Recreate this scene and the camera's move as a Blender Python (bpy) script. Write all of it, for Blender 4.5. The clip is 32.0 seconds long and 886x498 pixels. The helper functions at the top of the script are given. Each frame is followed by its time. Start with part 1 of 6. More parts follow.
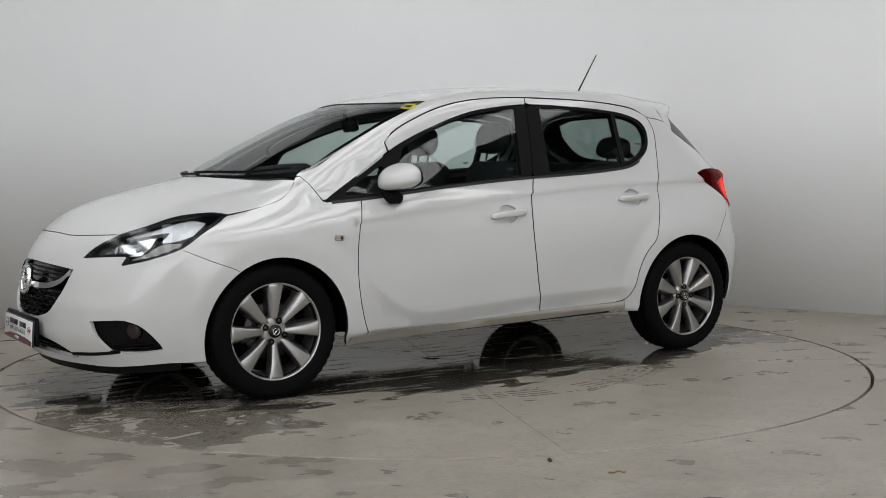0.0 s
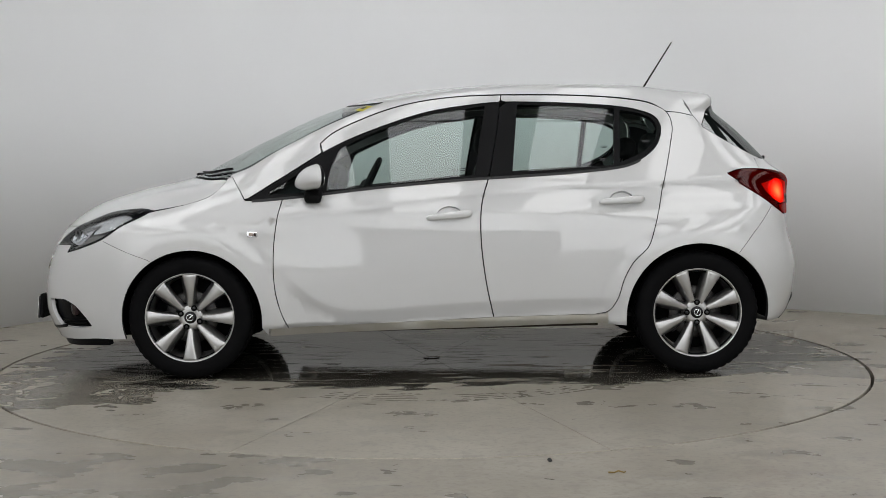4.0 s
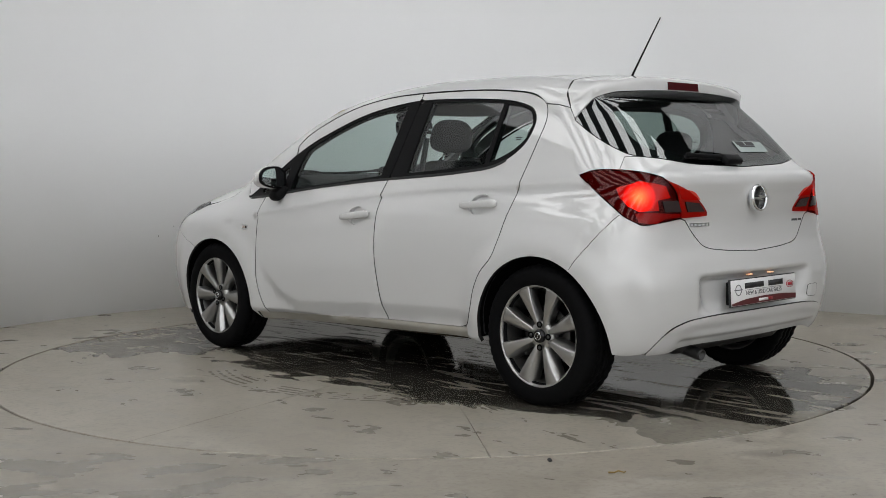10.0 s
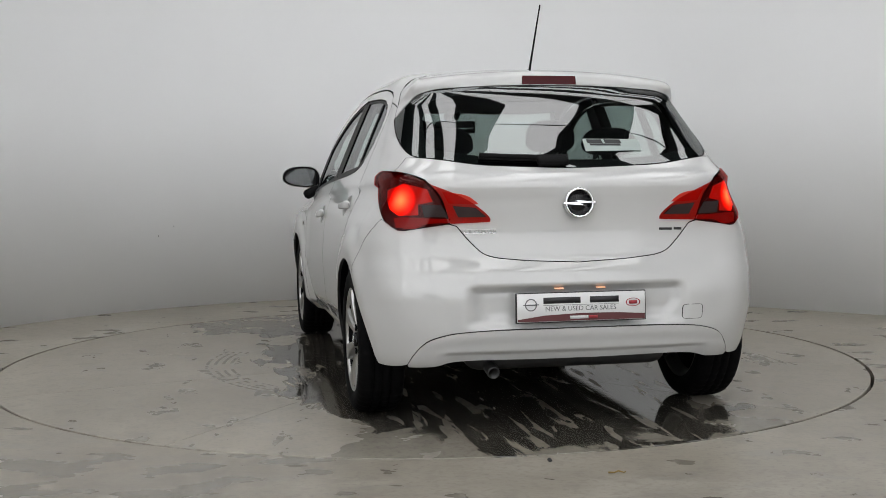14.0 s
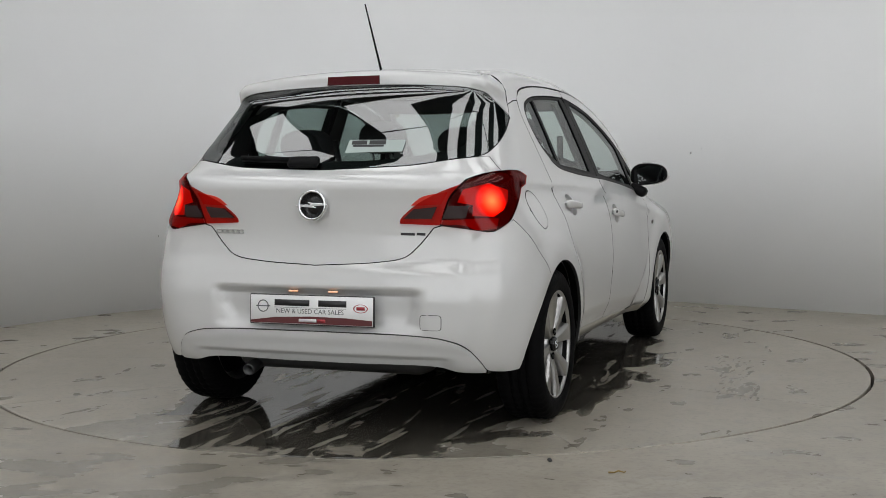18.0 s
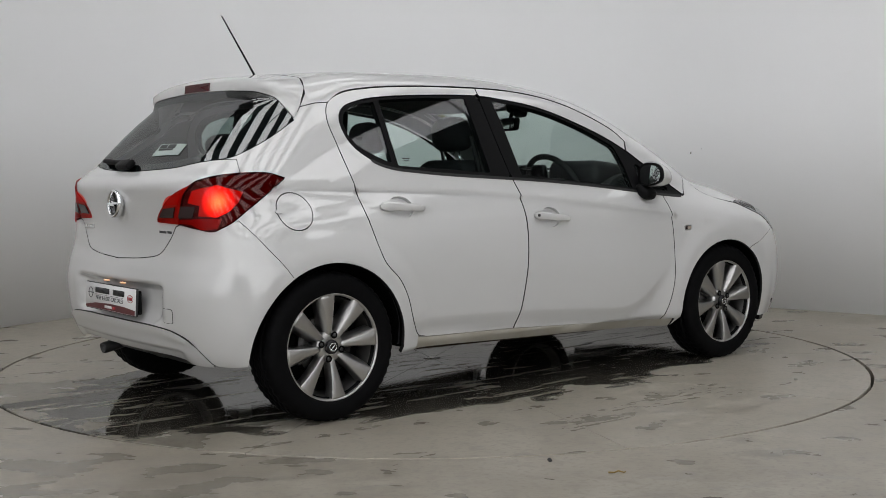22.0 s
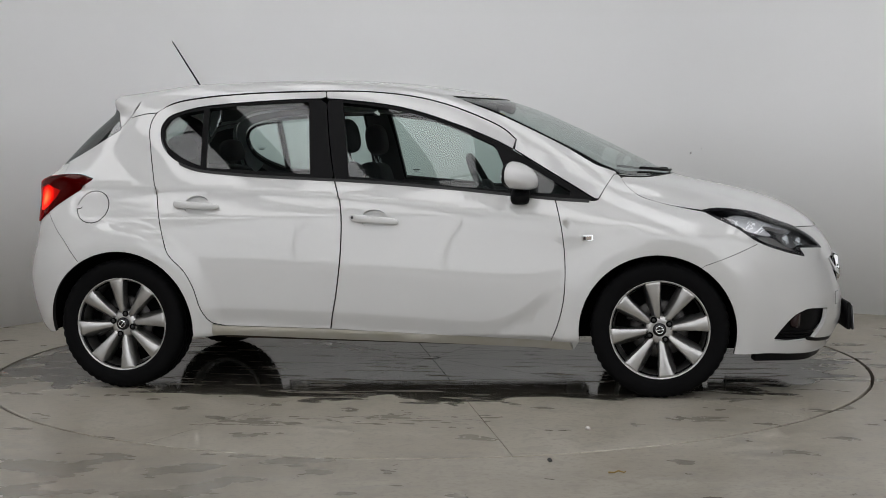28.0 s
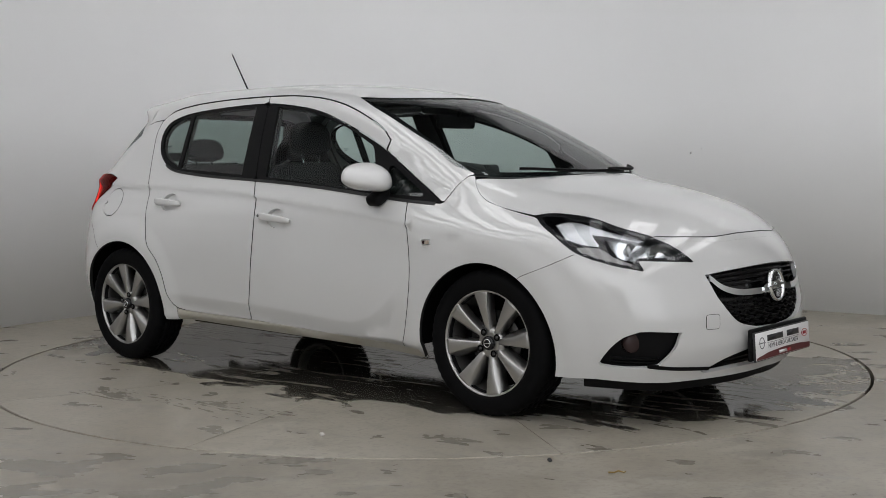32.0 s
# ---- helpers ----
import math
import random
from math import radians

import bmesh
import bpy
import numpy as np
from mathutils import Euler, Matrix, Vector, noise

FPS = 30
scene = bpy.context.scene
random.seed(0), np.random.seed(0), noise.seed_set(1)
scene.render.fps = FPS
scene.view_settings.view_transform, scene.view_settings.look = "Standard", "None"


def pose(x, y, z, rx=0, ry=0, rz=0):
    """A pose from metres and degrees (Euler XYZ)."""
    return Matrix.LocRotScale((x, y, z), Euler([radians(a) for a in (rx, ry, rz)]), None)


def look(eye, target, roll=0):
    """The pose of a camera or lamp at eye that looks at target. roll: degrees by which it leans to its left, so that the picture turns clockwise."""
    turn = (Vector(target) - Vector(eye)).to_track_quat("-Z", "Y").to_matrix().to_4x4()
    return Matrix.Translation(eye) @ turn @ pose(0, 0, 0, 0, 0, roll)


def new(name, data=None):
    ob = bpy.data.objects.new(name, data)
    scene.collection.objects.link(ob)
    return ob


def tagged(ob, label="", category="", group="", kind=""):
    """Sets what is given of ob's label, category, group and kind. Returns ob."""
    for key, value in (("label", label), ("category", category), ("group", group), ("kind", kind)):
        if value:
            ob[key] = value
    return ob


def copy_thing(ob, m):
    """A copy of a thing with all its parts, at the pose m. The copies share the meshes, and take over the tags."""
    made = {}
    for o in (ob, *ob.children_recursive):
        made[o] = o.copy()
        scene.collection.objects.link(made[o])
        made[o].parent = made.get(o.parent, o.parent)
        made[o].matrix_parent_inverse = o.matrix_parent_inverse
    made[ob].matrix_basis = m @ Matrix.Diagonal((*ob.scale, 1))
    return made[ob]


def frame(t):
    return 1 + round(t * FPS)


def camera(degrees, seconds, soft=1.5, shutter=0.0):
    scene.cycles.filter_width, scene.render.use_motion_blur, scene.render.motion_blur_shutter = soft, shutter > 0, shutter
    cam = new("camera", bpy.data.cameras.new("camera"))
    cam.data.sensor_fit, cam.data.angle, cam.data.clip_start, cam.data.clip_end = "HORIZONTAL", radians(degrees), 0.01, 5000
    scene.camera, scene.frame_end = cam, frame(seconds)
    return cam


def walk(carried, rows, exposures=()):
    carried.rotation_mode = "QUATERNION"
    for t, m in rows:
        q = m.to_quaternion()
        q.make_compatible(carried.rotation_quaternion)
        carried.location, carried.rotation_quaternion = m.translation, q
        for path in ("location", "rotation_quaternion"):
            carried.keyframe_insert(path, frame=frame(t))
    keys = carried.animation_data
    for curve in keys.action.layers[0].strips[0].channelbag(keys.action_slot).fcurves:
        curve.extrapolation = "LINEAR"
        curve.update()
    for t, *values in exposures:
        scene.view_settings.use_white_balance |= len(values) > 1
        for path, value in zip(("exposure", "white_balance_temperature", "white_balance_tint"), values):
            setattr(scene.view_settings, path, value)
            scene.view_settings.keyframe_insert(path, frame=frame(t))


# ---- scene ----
cam = camera(41.3, 32.0, soft=0.7)
EYE = look((0.0, -6.375, 1.015), (math.sin(radians(0.6077)), -6.375 + math.cos(radians(0.6077)), 1.015 - math.tan(radians(3.762))), -0.4947)
walk(cam, [(0.0, EYE), (32.0, EYE)], [(0.0, -0.93, 6500, 10), (13.0, -0.93, 6500, 10), (15.8, -0.97, 6500, 10), (17.0, -1.0, 6500, 6), (18.0, -1.02, 6500, 9.5), (20.0, -1.03, 6500, 10.5), (23.0, -1.05, 6500, 11), (27.0, -1.09, 6500, 11), (32.0, -1.08, 6500, 11)])

# ---- light: a studio lit by strips of roof lights and an added fill window ----
world = bpy.data.worlds.new("world")
scene.world = world
world.use_nodes = True
world.node_tree.nodes["Background"].inputs[0].default_value = (0.8, 0.88, 1.0, 1)
world.node_tree.nodes["Background"].inputs[1].default_value = 0.05


# ---- materials ----
def material(name, colour, rough=0.5, metal=0.0, coat=0.0, grain=0.0, scale=40.0, bump=0.0, spec=0.5, tone=None):
    m = bpy.data.materials.new(name)
    m.use_nodes = True
    n, l = m.node_tree.nodes, m.node_tree.links
    b = n["Principled BSDF"]
    b.inputs["Base Color"].default_value = (*colour, 1)
    b.inputs["Roughness"].default_value, b.inputs["Metallic"].default_value = rough, metal
    b.inputs["Coat Weight"].default_value, b.inputs["Coat Roughness"].default_value = coat, 0.025
    b.inputs["Specular IOR Level"].default_value = spec
    b.inputs["Coat IOR"].default_value = 1.68
    if grain or bump:
        co = n.new("ShaderNodeTexCoord")
        no = n.new("ShaderNodeTexNoise")
        no.inputs["Scale"].default_value, no.inputs["Detail"].default_value = scale, 5
        l.new(co.outputs["Object"], no.inputs["Vector"])
        if grain:
            mix = n.new("ShaderNodeMix")
            mix.data_type = "RGBA"
            dark = tone or [c * (1 - grain) for c in colour]
            mix.inputs[6].default_value, mix.inputs[7].default_value = (*dark, 1), (*colour, 1)
            l.new(no.outputs["Fac"], mix.inputs[0])
            l.new(mix.outputs[2], b.inputs["Base Color"])
            ramp = n.new("ShaderNodeMapRange")
            ramp.inputs[3].default_value, ramp.inputs[4].default_value = rough * 0.8, min(1, rough * 1.2)
            l.new(no.outputs["Fac"], ramp.inputs[0])
            l.new(ramp.outputs[0], b.inputs["Roughness"])
        if bump:
            bu = n.new("ShaderNodeBump")
            bu.inputs["Strength"].default_value, bu.inputs["Distance"].default_value = bump, 0.003
            l.new(no.outputs["Fac"], bu.inputs["Height"])
            l.new(bu.outputs["Normal"], b.inputs["Normal"])
    return m


def glass(name, tint, gloss=0.0, base=0.055, slant=0.62):
    """A thin pane: it lets tinted light through and mirrors more at a slant."""
    m = bpy.data.materials.new(name)
    m.use_nodes = True
    n, l = m.node_tree.nodes, m.node_tree.links
    n.clear()
    out, mix = n.new("ShaderNodeOutputMaterial"), n.new("ShaderNodeMixShader")
    tr, gl, lw = n.new("ShaderNodeBsdfTransparent"), n.new("ShaderNodeBsdfGlossy"), n.new("ShaderNodeLayerWeight")
    tr.inputs[0].default_value = (*tint, 1)
    gl.inputs[0].default_value, gl.inputs["Roughness"].default_value = (1, 1, 1, 1), gloss
    lw.inputs["Blend"].default_value = 0.5
    pw, ma = n.new("ShaderNodeMath"), n.new("ShaderNodeMath")
    pw.operation, ma.operation = "POWER", "MULTIPLY_ADD"
    pw.inputs[1].default_value, ma.inputs[1].default_value, ma.inputs[2].default_value = 5.0, slant, base
    l.new(lw.outputs["Facing"], pw.inputs[0])
    l.new(pw.outputs[0], ma.inputs[0])
    l.new(ma.outputs[0], mix.inputs[0])
    l.new(tr.outputs[0], mix.inputs[1])
    l.new(gl.outputs[0], mix.inputs[2])
    l.new(mix.outputs[0], out.inputs[0])
    return m


def glowing(name, colour, strength, base=(0.5, 0.5, 0.5)):
    m = material(name, base, 0.3)
    b = m.node_tree.nodes["Principled BSDF"]
    b.inputs["Emission Color"].default_value, b.inputs["Emission Strength"].default_value = (*colour, 1), strength
    return m


PAINT = material("white_car_paint", (0.60, 0.60, 0.595), 0.42, coat=1.0, grain=0.03, scale=3, spec=0.25)
UNDER = material("dark_underside", (0.006, 0.006, 0.006), 0.9, grain=0.4, scale=25, bump=0.4, spec=0.03)
BLACK = material("black_plastic", (0.008, 0.008, 0.0085), 0.45, grain=0.3, scale=180, bump=0.25, spec=0.07)
GLOSS = material("gloss_black_trim", (0.006, 0.006, 0.007), 0.22, coat=0.1, spec=0.3)
SEAL = material("black_rubber_and_gap_shade", (0.01, 0.01, 0.01), 0.6, grain=0.2, scale=90)
TYRE = material("tyre_rubber", (0.0055, 0.0055, 0.006), 0.65, grain=0.35, scale=60, bump=0.25, spec=0.05)
# darker copy of the alloy: holds the rim's inner shade, and the indicator's grey
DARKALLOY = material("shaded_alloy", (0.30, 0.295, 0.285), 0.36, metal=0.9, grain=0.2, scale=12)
ALLOY = material("silver_alloy", (0.50, 0.495, 0.485), 0.32, metal=0.95, grain=0.15, scale=9)
STEEL = material("dark_steel", (0.10, 0.10, 0.10), 0.5, metal=0.8, grain=0.4, scale=30)
CHROME = material("chrome", (0.78, 0.79, 0.80), 0.06, metal=1.0)
DISC = material("brake_disc_steel", (0.06, 0.058, 0.056), 0.4, metal=1.0, grain=0.3, scale=50)
FABRIC = material("dark_seat_fabric", (0.015, 0.016, 0.018), 0.92, grain=0.45, scale=160, bump=0.5)
DASH = material("dark_dashboard_plastic", (0.028, 0.029, 0.031), 0.6, grain=0.25, scale=130, bump=0.35)
LINING = material("grey_headlining", (0.17, 0.17, 0.165), 0.95, grain=0.15, scale=140, bump=0.3)
CREAM = material("dirty_sill_paint", (0.60, 0.595, 0.57), 0.45, coat=0.5, grain=0.3, scale=9, tone=(0.44, 0.40, 0.30))
WINDOW = glass("window_glass", (0.72, 0.81, 0.785), 0.0, 0.05)
SCREEN = glass("windscreen_glass", (0.74, 0.81, 0.79), 0.0, 0.085)
PRIVACY = glass("rear_screen_glass", (0.36, 0.43, 0.41), 0.0, 0.14, 0.30)
TRIGLASS = glass("corner_window_glass", (0.52, 0.60, 0.58), 0.0, 0.05)
LENS = glass("clear_lens", (0.93, 0.94, 0.95), 0.0, 0.028, 0.28)
RED = material("red_lens", (0.16, 0.006, 0.008), 0.12, coat=1.0)
DARKRED = material("smoked_red_lens", (0.060, 0.004, 0.006), 0.25, spec=0.2)
SMOKE = material("smoked_reversing_lens", (0.035, 0.022, 0.022), 0.2, spec=0.25)
REDLENS = glass("clear_red_lens", (0.72, 0.065, 0.045), 0.05, 0.02, 0.25)
REFLECTRED = material("red_reflector", (0.5, 0.02, 0.02), 0.35, grain=0.3, scale=300, bump=0.5)
REFLECT = material("ribbed_reflector", (0.80, 0.81, 0.83), 0.25, metal=0.7, grain=0.35, scale=120, bump=0.6)
LITLOW = glowing("dim_red_lamp", (1.0, 0.05, 0.02), 0.26, (0.4, 0.02, 0.01))


def bulb_glow(name, at, size, strength):
    """A red lamp that is brightest round its bulb."""
    m = glowing(name, (1.0, 0.06, 0.02), 1.0, (0.4, 0.02, 0.01))
    n, l = m.node_tree.nodes, m.node_tree.links
    co, ab, su, le = n.new("ShaderNodeTexCoord"), n.new("ShaderNodeVectorMath"), n.new("ShaderNodeVectorMath"), n.new("ShaderNodeVectorMath")
    ab.operation, su.operation, le.operation = "ABSOLUTE", "SUBTRACT", "LENGTH"
    su.inputs[1].default_value = [abs(c) for c in at]
    l.new(co.outputs["Object"], ab.inputs[0])
    l.new(ab.outputs[0], su.inputs[0])
    l.new(su.outputs[0], le.inputs[0])
    mr = n.new("ShaderNodeMapRange")
    mr.interpolation_type = "SMOOTHSTEP"
    mr.inputs[1].default_value, mr.inputs[2].default_value, mr.inputs[3].default_value, mr.inputs[4].default_value = 0.0, size, strength, 0.6
    l.new(le.outputs["Value"], mr.inputs[0])
    b = n["Principled BSDF"]
    l.new(mr.outputs[0], b.inputs["Emission Strength"])
    ra = n.new("ShaderNodeValToRGB")
    ra.color_ramp.elements[0].color, ra.color_ramp.elements[1].color = (1.0, 0.62, 0.25, 1), (1.0, 0.05, 0.015, 1)
    ra.color_ramp.elements[1].position = 0.055
    l.new(le.outputs["Value"], ra.inputs[0])
    l.new(ra.outputs[0], b.inputs["Emission Color"])
    return m


LIT = bulb_glow("lit_tail_lamp", (-1.690, 0.683, 0.905), 0.075, 16.0)
BOWL = material("bright_reflector", (0.62, 0.63, 0.64), 0.12, metal=0.9)
MIRROR = material("mirror_glass", (0.75, 0.78, 0.78), 0.02, metal=1.0)
PLATE = material("white_plate", (0.74, 0.74, 0.74), 0.35, coat=0.5)
INK = material("black_print", (0.02, 0.02, 0.022), 0.5)
GREYINK = material("grey_print", (0.13, 0.13, 0.14), 0.5)
REDINK = material("red_print", (0.35, 0.03, 0.04), 0.5)
MAROON = material("maroon_print", (0.10, 0.018, 0.02), 0.4)
YELLOW = material("yellow_sticker", (0.55, 0.48, 0.03), 0.5)
AMBER = material("amber_lens", (0.42, 0.36, 0.30), 0.2, coat=1.0)
WHITEPAPER = material("white_paper", (0.75, 0.75, 0.73), 0.6, grain=0.1, scale=40)
PAPER = material("white_sticker", (0.36, 0.42, 0.40), 0.5)


def concrete(name, table):
    """Painted concrete: mottled, with darker damp stains that shine; on the table a wet patch lies under the car, its
    colour deepened for the car's shade.
    """
    m = bpy.data.materials.new(name)
    m.use_nodes = True
    n, l = m.node_tree.nodes, m.node_tree.links
    b = n["Principled BSDF"]
    co = n.new("ShaderNodeTexCoord").outputs["Object"]

    def noise_(scale, detail=4.0, stretch=(1, 1, 1), turn=0.0, warp=0.0, shift=(0, 0, 0)):
        mp = n.new("ShaderNodeMapping")
        mp.inputs["Scale"].default_value, mp.inputs["Rotation"].default_value, mp.inputs["Location"].default_value = stretch, (0, 0, turn), shift
        l.new(co, mp.inputs["Vector"])
        t = n.new("ShaderNodeTexNoise")
        t.inputs["Scale"].default_value, t.inputs["Detail"].default_value, t.inputs["Distortion"].default_value = scale, detail, warp
        l.new(mp.outputs[0], t.inputs["Vector"])
        return t.outputs["Fac"]

    def math_(op, a, c=0.0, d=0.0):
        t = n.new("ShaderNodeMath")
        t.operation = op
        for i, v in enumerate((a, c, d)):
            if hasattr(v, "links"):
                l.new(v, t.inputs[i])
            else:
                t.inputs[i].default_value = v
        return t.outputs[0]

    def ramp(v, lo, hi, a=0.0, c=1.0):
        t = n.new("ShaderNodeMapRange")
        t.interpolation_type = "SMOOTHSTEP"
        l.new(v, t.inputs[0])
        t.inputs[1].default_value, t.inputs[2].default_value, t.inputs[3].default_value, t.inputs[4].default_value = lo, hi, a, c
        return t.outputs[0]

    def blend(f, a, c):
        t = n.new("ShaderNodeMix")
        t.data_type = "RGBA"
        l.new(f, t.inputs[0])
        for i, v in ((6, a), (7, c)):
            if hasattr(v, "links"):
                l.new(v, t.inputs[i])
            else:
                t.inputs[i].default_value = (*v, 1)
        return t.outputs[2]

    sep = n.new("ShaderNodeSeparateXYZ")
    l.new(co, sep.inputs[0])
    x, y = sep.outputs[0], sep.outputs[1]
    big, mid, fine = noise_(0.55, 3, warp=0.6), noise_(3.2, 6, warp=0.4), noise_(46, 6)
    col = blend(ramp(big, 0.3, 0.7), (0.262, 0.238, 0.194), (0.350, 0.322, 0.268))
    col = blend(math_("MULTIPLY", ramp(mid, 0.45, 0.75), 0.55), col, (0.40, 0.375, 0.325))
    col = blend(math_("MULTIPLY", ramp(fine, 0.48, 0.78), 0.60), col, (0.16, 0.148, 0.124))
    col = blend(math_("MULTIPLY", ramp(noise_(0.9, 2, shift=(7, 3, 0)), 0.52, 0.68), 0.35), col, (0.27, 0.235, 0.185))
    col = blend(math_("MULTIPLY", ramp(noise_(13, 6, warp=0.8, shift=(1, 4, 0)), 0.47, 0.70), 0.45), col, (0.20, 0.182, 0.150))
    speck = ramp(noise_(75, 2, shift=(3, 1, 0)), 0.74, 0.80)
    col = blend(math_("MULTIPLY", speck, 0.5), col, (0.08, 0.075, 0.065))
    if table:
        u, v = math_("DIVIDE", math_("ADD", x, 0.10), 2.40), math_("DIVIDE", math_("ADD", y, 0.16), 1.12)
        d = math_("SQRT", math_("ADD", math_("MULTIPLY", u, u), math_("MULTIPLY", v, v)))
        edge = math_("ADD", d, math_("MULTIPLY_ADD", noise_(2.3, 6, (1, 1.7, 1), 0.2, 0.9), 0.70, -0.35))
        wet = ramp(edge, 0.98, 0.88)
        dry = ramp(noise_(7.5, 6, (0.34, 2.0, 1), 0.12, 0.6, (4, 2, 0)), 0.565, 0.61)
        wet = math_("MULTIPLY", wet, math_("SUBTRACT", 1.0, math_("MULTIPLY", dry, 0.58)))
        # a thin wet film ahead of the nose, and damp spots and tracks round about
        fu, fv = math_("SUBTRACT", x, 1.66), math_("SUBTRACT", y, 0.62)
        fd = math_("SQRT", math_("ADD", math_("MULTIPLY", fu, fu), math_("MULTIPLY", math_("MULTIPLY", fv, fv), 0.75)))
        film = ramp(math_("ADD", fd, math_("MULTIPLY_ADD", noise_(3.0, 5, (1, 1, 1), 0.0, 0.8, (2, 6, 0)), 0.8, -0.4)), 0.62, 0.56)
        film = math_("MULTIPLY", film, math_("SUBTRACT", 1.0, ramp(noise_(5.5, 4, (1, 1.4, 1), 0.5, 1.2, (5, 5, 0)), 0.56, 0.60)))
        # and a fainter one behind the tail, with the bumper's contact shade in its colour
        tu, tv = math_("ADD", x, 1.95), math_("ADD", y, 0.15)
        td = math_("SQRT", math_("ADD", math_("MULTIPLY", tu, tu), math_("MULTIPLY", math_("MULTIPLY", tv, tv), 0.55)))
        tail = ramp(math_("ADD", td, math_("MULTIPLY_ADD", noise_(2.6, 6, (1, 1.3, 1), 0.3, 0.8, (8, 1, 0)), 0.9, -0.45)), 0.72, 0.60)
        film = math_("MAXIMUM", film, math_("MULTIPLY", tail, 0.62))
        spots = math_("MULTIPLY", ramp(noise_(4.6, 4, (0.7, 1.5, 1), 0.4, 0.4, (9, 5, 0)), 0.53, 0.66), ramp(d, 2.4, 1.4))
        spots = math_("MULTIPLY", spots, ramp(noise_(16, 4), 0.30, 0.52))
        side = math_("MULTIPLY", ramp(math_("ABSOLUTE", math_("ADD", y, math_("MULTIPLY_ADD", x, -0.12, 1.62))), 0.13, 0.09), math_("MULTIPLY", ramp(x, -0.9, -0.6), ramp(x, 0.75, 0.4)))
        side = math_("MULTIPLY", side, ramp(noise_(15, 4, (0.7, 2.2, 1), 0.1, 0.3, (3, 3, 0)), 0.46, 0.60))
        wet = math_("MAXIMUM", wet, math_("MAXIMUM", math_("MULTIPLY", film, 0.52), math_("MAXIMUM", math_("MULTIPLY", spots, 0.34), math_("MULTIPLY", side, 0.34))))
        ax, ay = math_("ADD", x, 0.02), math_("ADD", y, 0.02)
        r = math_("SQRT", math_("ADD", math_("MULTIPLY", ax, ax), math_("MULTIPLY", ay, ay)))
        ang = math_("ARCTAN2", ay, ax)
        band = math_("MULTIPLY", math_("MULTIPLY", ramp(r, 1.06, 1.085), ramp(r, 1.275, 1.25)), math_("MULTIPLY", ramp(ang, 0.75, 1.2), ramp(ang, 2.6, 2.35)))
        rib = ramp(math_("SINE", math_("MULTIPLY", r, 150.0)), -0.1, 0.5)
        tread = ramp(math_("SINE", math_("MULTIPLY", ang, 95.0)), -0.9, -0.4)
        band = math_("MULTIPLY", math_("MULTIPLY", band, math_("MULTIPLY_ADD", tread, 0.25, 0.75)), math_("MULTIPLY", math_("MULTIPLY_ADD", rib, 0.65, 0.22), ramp(noise_(5, 3), 0.25, 0.55)))
        wet = math_("MAXIMUM", wet, math_("MULTIPLY", band, 0.42))
    else:
        lane = math_("MULTIPLY", math_("MULTIPLY", ramp(y, -2.0, -2.3), ramp(y, -4.2, -3.0)), math_("MULTIPLY", ramp(x, 0.3, -0.9), ramp(x, -4.0, -2.5)))
        patch = ramp(math_("ADD", noise_(4.6, 6, (0.8, 1.3, 1), 0.15, 0.2), math_("MULTIPLY", lane, 0.10)), 0.555, 0.645)
        wide = ramp(math_("ADD", noise_(2.1, 6, (0.6, 1.5, 1), 0.15, 0.8, (3, 1, 0)), math_("MULTIPLY", lane, 0.13)), 0.53, 0.70)
        streak = math_("MULTIPLY", ramp(noise_(9, 6, (0.35, 2.6, 1), -0.25, 0.5, (2, 8, 0)), 0.58, 0.68), ramp(x, 0.9, -0.6))
        wet = math_("MULTIPLY", math_("MAXIMUM", math_("MAXIMUM", patch, math_("MULTIPLY", wide, 0.6)), math_("MULTIPLY", streak, 0.6)), 0.58)
    # the table's wet tone is near black, to carry the shade under the car too
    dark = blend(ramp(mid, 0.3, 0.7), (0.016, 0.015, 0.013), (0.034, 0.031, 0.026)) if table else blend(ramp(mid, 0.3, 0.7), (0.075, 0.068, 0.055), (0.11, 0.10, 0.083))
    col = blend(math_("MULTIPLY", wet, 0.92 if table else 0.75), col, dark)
    l.new(col, b.inputs["Base Color"])
    rough = math_("MULTIPLY_ADD", mid, 0.20, 0.26)
    mix = n.new("ShaderNodeMix")
    l.new(wet, mix.inputs[0])
    l.new(rough, mix.inputs[2])
    mix.inputs[3].default_value = 0.05 if table else 0.2
    l.new(mix.outputs[0], b.inputs["Roughness"])
    l.new(math_("MULTIPLY_ADD", wet, 0.16, 0.34), b.inputs["Specular IOR Level"])
    bu = n.new("ShaderNodeBump")
    bu.inputs["Strength"].default_value, bu.inputs["Distance"].default_value = 0.22 if table else 0.32, 0.002
    l.new(math_("MULTIPLY", math_("ADD", fine, mid), math_("SUBTRACT", 1.0, math_("MULTIPLY", wet, 0.6))), bu.inputs["Height"])
    l.new(bu.outputs[0], b.inputs["Normal"])
    return m


